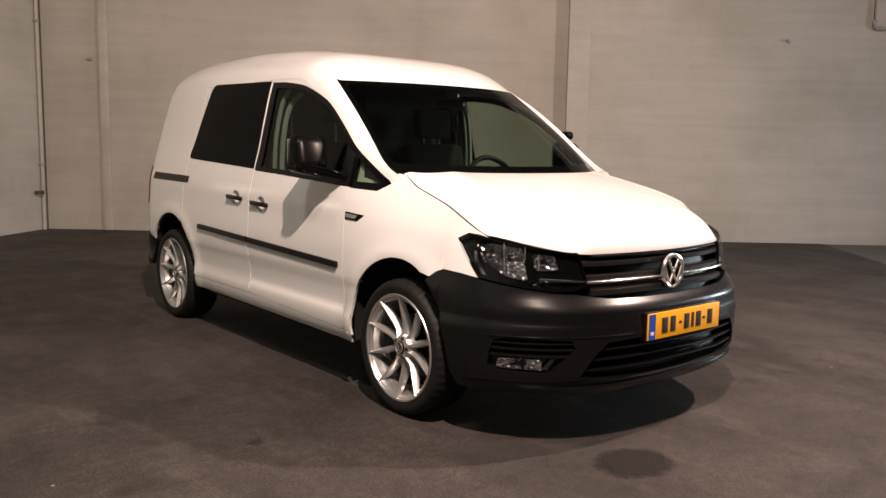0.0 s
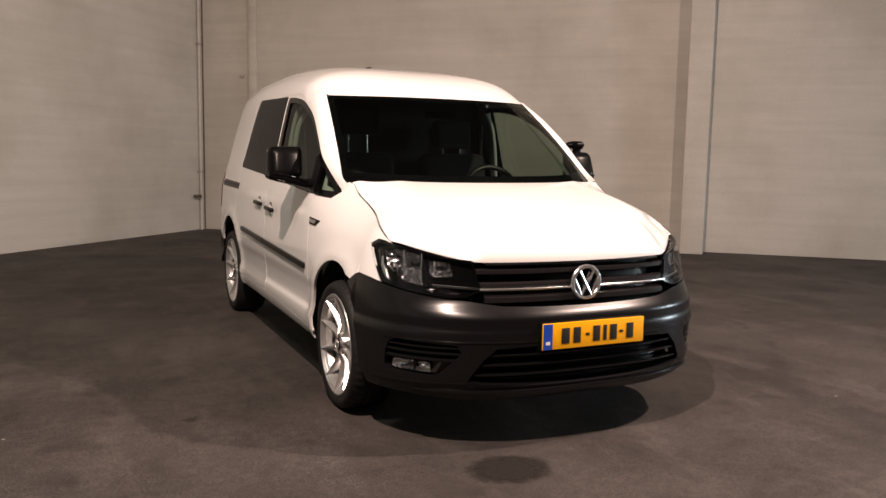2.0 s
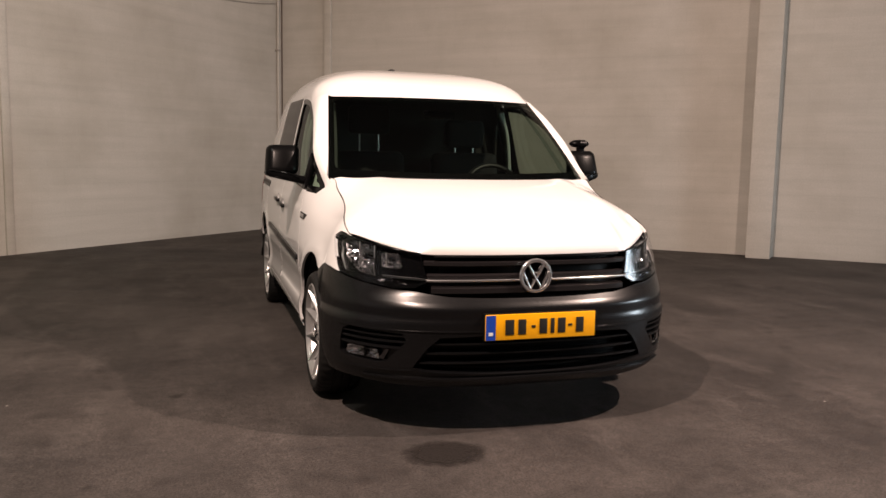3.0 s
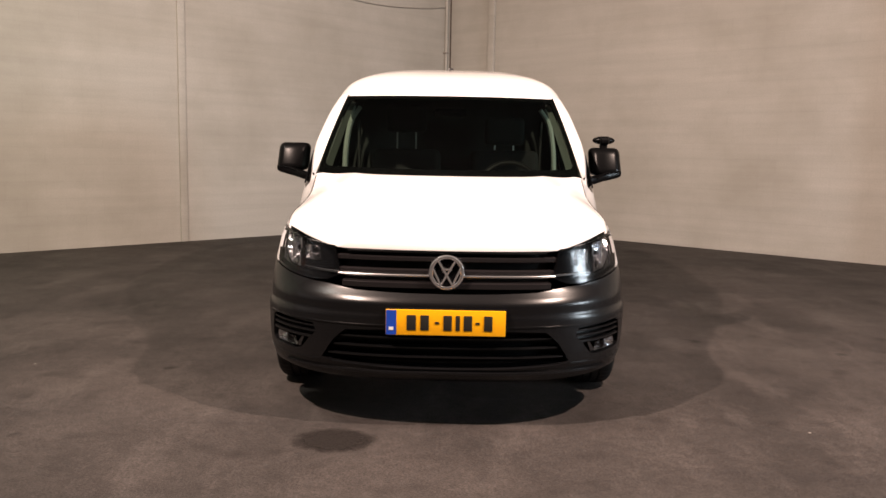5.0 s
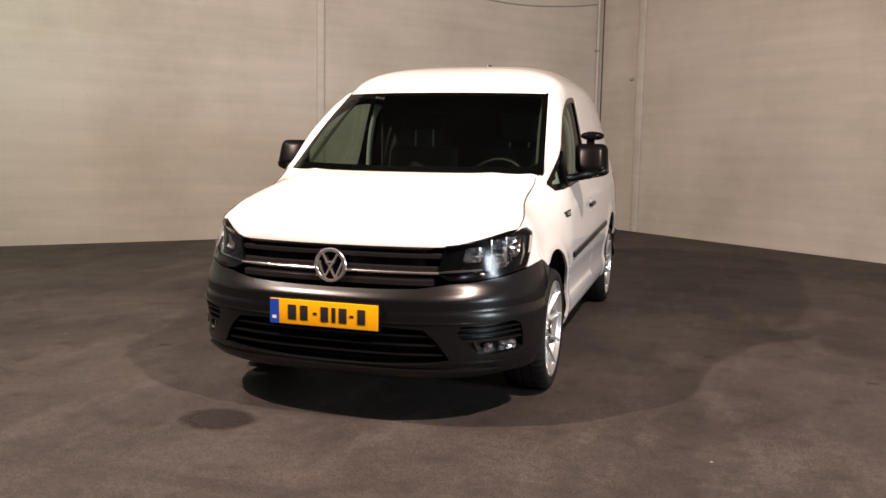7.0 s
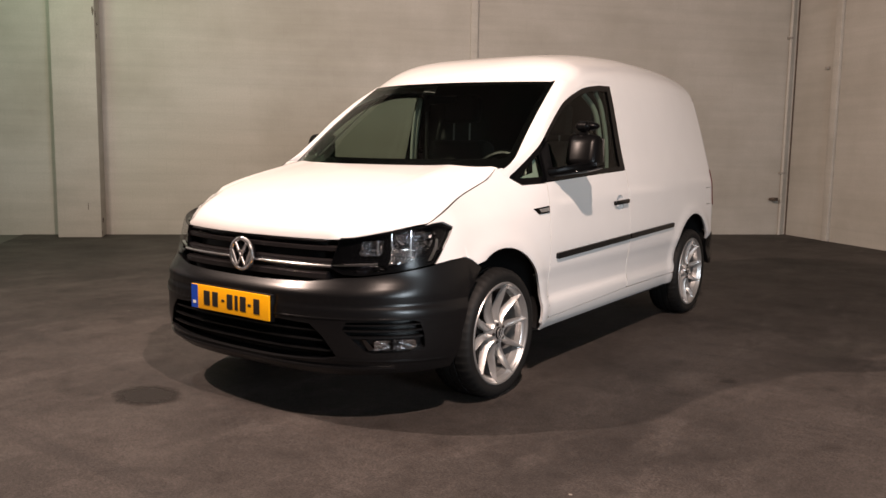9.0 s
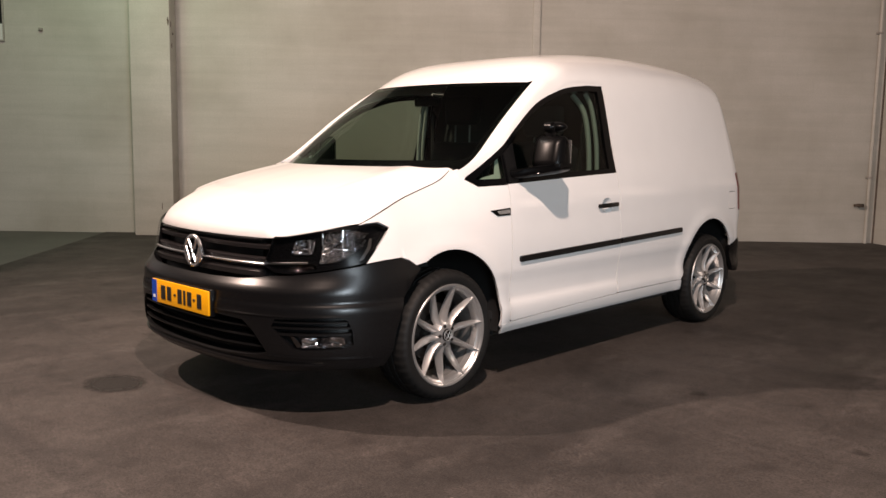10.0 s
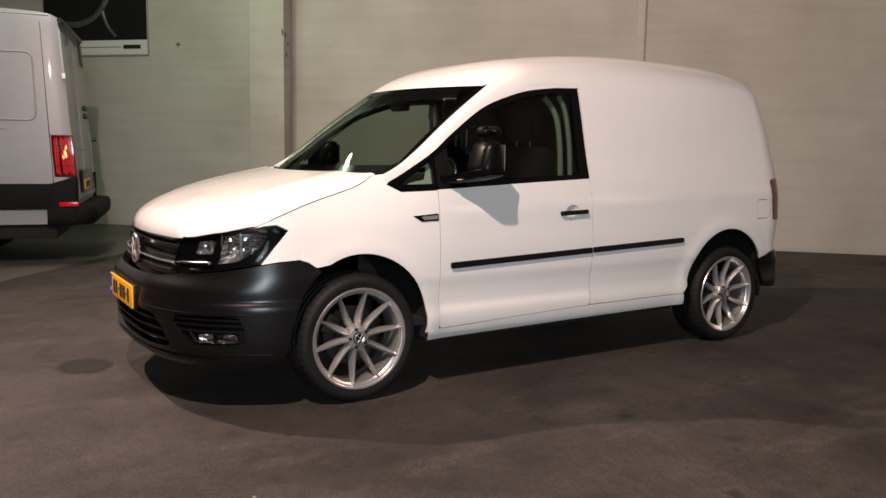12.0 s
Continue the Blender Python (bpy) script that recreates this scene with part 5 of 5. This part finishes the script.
# door mirrors
def mirror(mirrored):
    turn = (lambda b: placed(b, MIRROR)) if mirrored else (lambda b: b)
    shell = box(0.865, 1.055, 0.575, 0.715, 1.105, 1.275, 0.045, 5)
    for v in shell.verts:
        s = (v.co.z - 1.105) / 0.17
        v.co.x -= 0.012 * s
        if v.co.y < 0.64:
            # the back slopes from its wide foot up to the narrower top
            v.co.y += 0.03 * ((v.co.x - 0.96) / 0.095) ** 2 + 0.042 * s ** 1.6 - 0.012 * (1 - s)
        else:
            v.co.y -= 0.012 * s
    unit = part("door_mirror", turn(shell), MIRRORBLACK, DOORS[1 if mirrored else 0], "black plastic door mirror")
    # the arm rises from its foot on the door and widens under the shell
    arm = bmesh.new()
    rows = []
    for x, y0, y1, z0, z1 in ((0.835, 0.448, 0.560, 1.052, 1.100), (0.870, 0.470, 0.590, 1.056, 1.104), (0.905, 0.505, 0.640, 1.064, 1.112), (0.945, 0.545, 0.690, 1.072, 1.124), (0.990, 0.570, 0.712, 1.082, 1.135), (1.030, 0.585, 0.714, 1.092, 1.140), (1.050, 0.605, 0.705, 1.102, 1.140)):
        h = (z1 - z0) / 2
        rows.append([arm.verts.new((x, (y0 + y1) / 2 + (y1 - y0) / 2 * math.copysign(abs(math.cos(q)) ** 0.6, math.cos(q)), z0 + h + h * math.copysign(abs(math.sin(q)) ** 0.6, math.sin(q)))) for q in np.linspace(0, 2 * math.pi, 17)[:-1]])
    for one, two in zip(rows, rows[1:]):
        for j in range(16):
            arm.faces.new((one[j], one[(j + 1) % 16], two[(j + 1) % 16], two[j]))
    arm.faces.new(rows[0])
    arm.faces.new(rows[-1][::-1])
    bmesh.ops.recalc_face_normals(arm, faces=arm.faces)
    part("mirror_arm", turn(arm), MIRRORBLACK, unit)
    part("lower_rim", turn(pipe(curved([(0.915, 0.510, 1.076), (0.960, 0.560, 1.083), (1.020, 0.590, 1.100), (1.052, 0.640, 1.112), (1.050, 0.700, 1.118)]), 0.0035, 8)), GLOSSBLACK, unit)
    part("arm_line", turn(pipe(curved([(0.880, 0.468, 1.090), (0.925, 0.520, 1.110), (0.975, 0.556, 1.124), (1.035, 0.578, 1.132)]), 0.0028, 6)), GLOSSBLACK, unit)
    part("mirror_glass", turn(box(0.885, 1.035, 0.715, 0.719, 1.125, 1.255, 0.001)), CHROME, unit)
    part("mirror_foot", turn(patch(rounded([by_y(0.440, 1.035), by_y(0.515, 1.038), by_y(0.515, 1.235), by_y(0.440, 1.180)], 0.01), skin, 0.05, 0.05, off=0.006, flange=0.01)), BLACK, unit)
    return unit


left_mirror = mirror(False)
mirror(True)
# a small wide-angle mirror on a round joint, clipped on top of the left one
spotter = part("auxiliary_mirror", join(box(0.922, 0.968, 0.640, 0.680, 1.255, 1.300, 0.010), placed(revolve([(0.026, 0.0001), (0.026, 0.018), (0.020, 0.026), (-0.020, 0.026), (-0.026, 0.018), (-0.026, 0.0001)], 28), Matrix.Translation((0.948, 0.645, 1.318)))), MIRRORBLACK, left_mirror, "small black wide-angle mirror clipped on top")
pad = placed(revolve([(0.026 * math.cos(q), 0.060 * math.sin(q)) for q in np.linspace(0, math.pi, 12)], 28), Matrix.Translation((0.950, 0.690, 1.320)) @ Matrix.Diagonal((1.15, 0.75, 1, 1)) @ pose(0, 0, 0, 0, -90, 0))
part("mirror_pad", pad, MIRRORBLACK, spotter)
part("joint_screw", placed(revolve([(0.004, 0.0001), (0.003, 0.010), (0.0, 0.013), (-0.004, 0.013)], 16), Matrix.Translation((0.976, 0.645, 1.318))), BLACK, spotter)

# the cab
part("dashboard", join(box(-0.70, 0.70, 0.10, 0.62, 0.75, 1.035, 0.05, 4), box(0.16, 0.56, 0.30, 0.60, 1.0, 1.10, 0.045, 4)), DASH, van, "charcoal dashboard")
ringp = [(0.38 + 0.19 * math.cos(a), 0.72 + 0.075 * math.sin(a), 1.00 + 0.172 * math.sin(a)) for a in np.linspace(0, 2 * math.pi, 33)[:-1]]
steer = part("steering_wheel", pipe(ringp, 0.016, 10, True), BLACK, van, "black steering wheel")
part("steering_hub", placed(box(-0.07, 0.07, -0.03, 0.03, -0.05, 0.05, 0.02), Matrix.Translation((0.38, 0.71, 0.99)) @ pose(0, 0, 0, -24, 0, 0)), BLACK, steer)
for dx, dz in ((-0.18, 0.0), (0.18, 0.0), (0.0, -0.165)):
    part("steering_spoke", pipe([(0.38, 0.71, 0.99), (0.38 + dx, 0.72 + dz * 0.43, 1.00 + dz)], 0.014, 8), BLACK, steer)


def seat(x, head_z):
    s = part("seat_back", placed(box(-0.24, 0.24, -0.07, 0.07, 0.0, 0.66, 0.06, 4), Matrix.Translation((x, 1.22, 0.60)) @ pose(0, 0, 0, -12, 0, 0)), CLOTH, van, "black cloth seat")
    part("cushion", box(x - 0.24, x + 0.24, 0.72, 1.22, 0.48, 0.64, 0.05, 4), CLOTH, s)
    part("headrest", box(x - 0.14, x + 0.14, 1.30, 1.39, head_z, head_z + 0.19, 0.04, 4), CLOTH, s)
    for dx in (-0.065, 0.065):
        part("headrest_post", pipe([(x + dx, 1.34, 1.20), (x + dx, 1.345, head_z + 0.04)], 0.006, 8), DULLCHROME, s)


seat(0.38, 1.285)
seat(-0.30, 1.365)
wall_line = [(side_x(1.55, z) - 0.035, z) for z in np.linspace(0.36, 1.58, 10)] + [(roof_skin(1.55, a)[0] * 0.96, roof_skin(1.55, a)[2] - 0.03) for a in (10, 30, 50, 70, 90)]
part("bulkhead", placed(prism(wall_line + [(-x, z) for x, z in wall_line[-2::-1]], 0.02), Matrix.Translation((0, 1.55, 0))), BULKHEAD, van, "dark partition behind the seats")
part("cab_floor", box(-0.80, 0.80, 0.30, 1.56, 0.33, 0.37), INSIDE, van)
part("roof_lining", patch([(y, float(a)) for y, a in [(1.10, 20), (1.06, 60), (1.05, 90), (1.06, 120), (1.10, 160), (1.56, 160), (1.56, 20)]], roof_skin, 0.08, 10.0, off=-0.04), DASH, van)
part("rear_view_mirror", placed(box(-0.10, 0.10, -0.012, 0.012, -0.025, 0.025, 0.012), Matrix.Translation((0.0, 0.70, 1.475))), GLOSSBLACK, van)
for mirrored in (False, True):
    turn = (lambda b: placed(b, MIRROR)) if mirrored else (lambda b: b)
    part("pillar_trim", turn(join(pipe(curved([(0.745, 1.405, 1.0), (0.735, 1.40, 1.25), (0.70, 1.39, 1.45), (0.67, 1.36, 1.54)]), 0.014, 8), pipe(curved([(0.730, 1.345, 1.0), (0.718, 1.343, 1.25), (0.685, 1.332, 1.43), (0.62, 1.30, 1.53)]), 0.016, 8))), TRIM, van, "pale grey pillar trim strips")
    trim_line = [(0.985, 0.05), (0.985, 0.96), (0.930, 0.96), (0.922, 0.5), (0.925, 0.05)]
    part("windscreen_trim", turn(placed(patch(trim_line, screen, 0.04, 0.08, off=-0.020), Matrix.Translation((0, 0.09, 0)))), SIDETRIM, van)
    part("seat_belt", turn(pipe([(0.64, 1.40, 1.45), (0.62, 1.38, 0.7)], 0.012, 6)), DASH, van)
    part("door_card", turn(box(0.80, 0.815, 0.45, 1.45, 0.40, 1.03, 0.004)), DASH, van)


# ---- the large white van parked behind ----
big = tagged(new("cargo_van"), "large white cargo van, its paint darkened for dim light, with a lit red tail lamp", "van")
axis = radians(-104.6)
BIG = Matrix(((math.cos(axis), math.sin(axis), 0, -4.543), (math.sin(axis), -math.cos(axis), 0, -0.45), (0, 0, 1, 0), (0, 0, 0, 1)))
# its own x runs forwards from the rear, y across from the near side, z up


def big_part(name, bm, mat, label="", parent=None, **more):
    # the rear leans forwards towards the roof
    for v in bm.verts:
        v.co.x += 0.085 * max(0.0, v.co.z - 0.95) * max(0.0, 1 - max(0.0, v.co.x) / 0.6)
    return part(name, placed(bm, BIG), mat, parent or big, label, **more)


def big_shell():
    bm = bmesh.new()
    rows = []
    tops = smooth_curve([(0.0, 2.49), (0.12, 2.54), (0.6, 2.565), (3.4, 2.57), (3.9, 2.50), (4.7, 1.75), (5.3, 1.35), (5.55, 0.95)])
    for x in (0.0, 0.03, 0.10, 0.25, 0.6, 1.2, 2.0, 3.0, 3.5, 3.9, 4.2, 4.6, 5.0, 5.3, 5.5):
        top, squeeze = tops(x), 0.03 * (1 - min(1, x / 0.12)) ** 2 + 0.25 * max(0, (x - 4.6) / 0.9) ** 2
        half = []
        for z, w in ((0.43, 0.975), (0.56, 0.985), (0.80, 1.0), (1.1, 1.0), (1.5, 0.975), (1.9, 0.935), (2.2, 0.90), (2.42, 0.875)):
            zz = min(z, top - 0.05)
            half.append((w - squeeze - max(0, z - (top - 0.05)) * 0.5, zz))
        half += [(0.835 - squeeze, top - 0.04 + 0.01 * (top > 2)), (0.6, top - 0.003), (0.0, top)]
        ring = [(1 - w, z) for w, z in half] + [(1 + w, z) for w, z in half[-2::-1]]
        rows.append([bm.verts.new((x, y, z)) for y, z in ring])
    for one, two in zip(rows, rows[1:]):
        for j in range(len(one) - 1):
            bm.faces.new((one[j], one[j + 1], two[j + 1], two[j]))
    bm.faces.new(rows[0])
    bm.faces.new(rows[-1][::-1])
    bmesh.ops.recalc_face_normals(bm, faces=bm.faces)
    return bm


big_part("body", big_shell(), BIGPAINT)
side_y = smooth_curve([(0.37, 0.03), (0.80, 0.0), (1.1, 0.0), (1.5, 0.025), (1.9, 0.065), (2.2, 0.10), (2.42, 0.125)])
# seam beside the rear corner, and the pressed panel
big_part("seam", pipe([(0.205, side_y(z) + 0.001, z) for z in np.linspace(0.84, 2.42, 12)], 0.004, 6), INSIDE)
frame_line = rounded([(0.315, 1.46), (2.0, 1.46), (2.0, 2.12), (0.315, 2.12)], 0.09)
big_part("pressed_panel", pipe([(x, side_y(z) + 0.004, z) for x, z in frame_line], 0.012, 8, True), BIGPAINT)
low_line = [(x, side_y(z) + 0.004, z) for x, z in curved([(0.60, 1.37), (0.9, 1.385), (1.5, 1.39), (2.4, 1.39)])]
big_part("pressed_line", pipe(low_line, 0.008, 8), BIGPAINT)
# tail lamp: dark red case, upright lit prisms and a hot core
lamp_big = big_part("tail_lamp", box(-0.016, 0.195, -0.006, 0.12, 0.900, 1.318, 0.016, 3), RED, "lit red tail lamp with upright prisms in a dark case")
for k in range(8):
    x = 0.004 + 0.0215 * k
    big_part("prism", box(x, x + 0.0165, -0.014, 0.01, 0.925 + 0.012 * (k % 3), 1.292 - 0.016 * (k % 2), 0.004, 1), REDLIT if k != 5 else RED, "", lamp_big)
for z in (1.010, 1.210):
    big_part("lens_rib", box(-0.002, 0.182, -0.017, 0.0, z, z + 0.007), RED, "", lamp_big)
for x, z, w, h, lean in ((0.070, 1.130, 0.026, 0.075, 8), (0.058, 1.195, 0.016, 0.050, -14), (0.094, 1.100, 0.012, 0.040, 10)):
    core = placed(revolve([(0.006, 0.0001), (0.004, 0.6), (-0.004, 1.0), (-0.012, 0.9), (-0.012, 0.0001)], 12), Matrix.Translation((x, -0.0185, z)) @ pose(0, 0, 0, 0, lean, 0) @ Matrix.Diagonal((w / 2, 1, h / 2, 1)) @ pose(0, 0, 0, 0, 0, -90))
    big_part("lamp_core", core, BULB, "glowing orange-red lamp core", lamp_big, smooth=False)
big_part("side_moulding", box(0.20, 5.0, -0.018, 0.06, 0.58, 0.835, 0.012), MATT, "black plastic side moulding")
# rear bumper: the corner rises to the lamp, the step sweeps round behind the doors
step_line = [(0.27, -0.022), (0.10, -0.030), (-0.06, 0.0), (-0.15, 0.09), (-0.185, 0.26), (-0.19, 1.0), (-0.185, 1.74), (-0.15, 1.91), (-0.06, 2.0), (0.10, 2.03), (0.27, 2.02)]
step = bmesh.new()
rings = [[step.verts.new((0.30 + (x - 0.30) * f, 1 + (y - 1) * g, z)) for x, y in curved(step_line, 4)] for z, f, g in ((0.42, 0.90, 0.975), (0.45, 0.97, 0.995), (0.50, 1.0, 1.0), (0.575, 1.0, 1.0), (0.605, 0.96, 0.992), (0.615, 0.80, 0.95))]
for one, two in zip(rings, rings[1:]):
    for j in range(len(one) - 1):
        step.faces.new((one[j], one[j + 1], two[j + 1], two[j]))
step.faces.new(rings[0])
step.faces.new(rings[-1][::-1])
bmesh.ops.recalc_face_normals(step, faces=step.faces)
corner = box(-0.012, 0.255, -0.024, 0.12, 0.44, 0.905, 0.030, 3)
for v in corner.verts:
    if v.co.z > 0.8 and v.co.x > 0.1:
        v.co.z -= 0.065
rear_bump = big_part("rear_bumper", join(step, corner, placed(corner.copy(), Matrix.Translation((0, 1.864, 0)))), MATT, "black plastic rear bumper with red reflector given a glow")
# no lamp: the reflector's brightness is put in as glow
big_part("reflector", box(-0.02, 0.155, -0.034, -0.022, 0.612, 0.655, 0.003), REDLIT, "red reflector given a glow", rear_bump)
door_big = big_part("rear_door", box(-0.010, 0.008, 0.10, 0.99, 0.66, 2.36, 0.02), BIGPAINT)
big_part("rear_door", box(-0.010, 0.008, 1.00, 1.90, 0.66, 2.36, 0.02), BIGPAINT)
big_part("hinge", box(-0.018, 0.02, 0.055, 0.105, 1.87, 1.925, 0.006), PAINT, "white door hinge with a dark slot", door_big)
big_part("hinge_slot", box(-0.024, 0.01, 0.060, 0.085, 1.885, 1.915), BLACK, "", door_big)
for z in (1.52, 1.61):
    big_part("lock", box(-0.034, -0.005, 1.42, 1.58, z, z + 0.065, 0.012), BLACK, "black lock plate", door_big)
big_part("door_handle", pipe([(-0.012, 0.30, 1.188), (-0.045, 0.34, 1.186), (-0.050, 0.62, 1.180)], 0.008, 8), DULLCHROME, "", door_big)
big_part("plate_panel", box(-0.03, -0.01, 0.40, 1.30, 0.72, 0.96, 0.01), SATIN, "", door_big)
big_part("number_plate", box(-0.036, -0.029, 0.50, 1.02, 0.755, 0.865, 0.002), YELLOW, "yellow number plate with dark bars", door_big)
for y in (0.58, 0.66, 0.74, 0.82, 0.90):
    big_part("dark_bar", box(-0.039, -0.035, y, y + 0.05, 0.78, 0.84), INK, "", door_big)
big_part("roof_gutter", pipe([(x, 0.150, 2.490) for x in (0.10, 1, 2, 3, 3.4)], 0.006, 6), BIGPAINT)
big_part("door_stop", pipe([(-0.02, 1.90, 1.29), (-0.06, 1.90, 1.29)], 0.024, 12), BLACK)
big_part("roof_lip", join(pipe(curved([(-0.02, 0.13, 2.445), (-0.04, 0.35, 2.425), (-0.05, 1.0, 2.415), (-0.04, 1.65, 2.425), (-0.02, 1.87, 2.445)]), 0.026, 10), box(-0.02, 0.01, 1.70, 1.93, 2.15, 2.43, 0.01)), BLACK, "black lip over the rear doors")
for x in (1.15, 4.55):
    for y, turn in ((0.03, 1), (1.97, -1)):
        w = big_part("wheel", placed(revolve([(0.0, 0.20), (0.02, 0.26), (0.0, 0.33), (-0.03, 0.345), (-0.19, 0.345), (-0.22, 0.33), (-0.24, 0.26), (-0.22, 0.20)], 48), Matrix.Translation((x, y, 0.345)) @ pose(0, 0, 0, 0, 0, -90 * turn)), RUBBER, "black tyre")
        big_part("rim", placed(revolve([(-0.03, 0.0001), (-0.02, 0.06), (-0.06, 0.10), (-0.05, 0.17), (-0.01, 0.205), (-0.2, 0.21)], 32), Matrix.Translation((x, y, 0.345)) @ pose(0, 0, 0, 0, 0, -90 * turn)), ALLOY, "", w)
big_part("underbody", box(0.2, 5.2, 0.1, 1.9, 0.28, 0.42, 0.02), INSIDE)
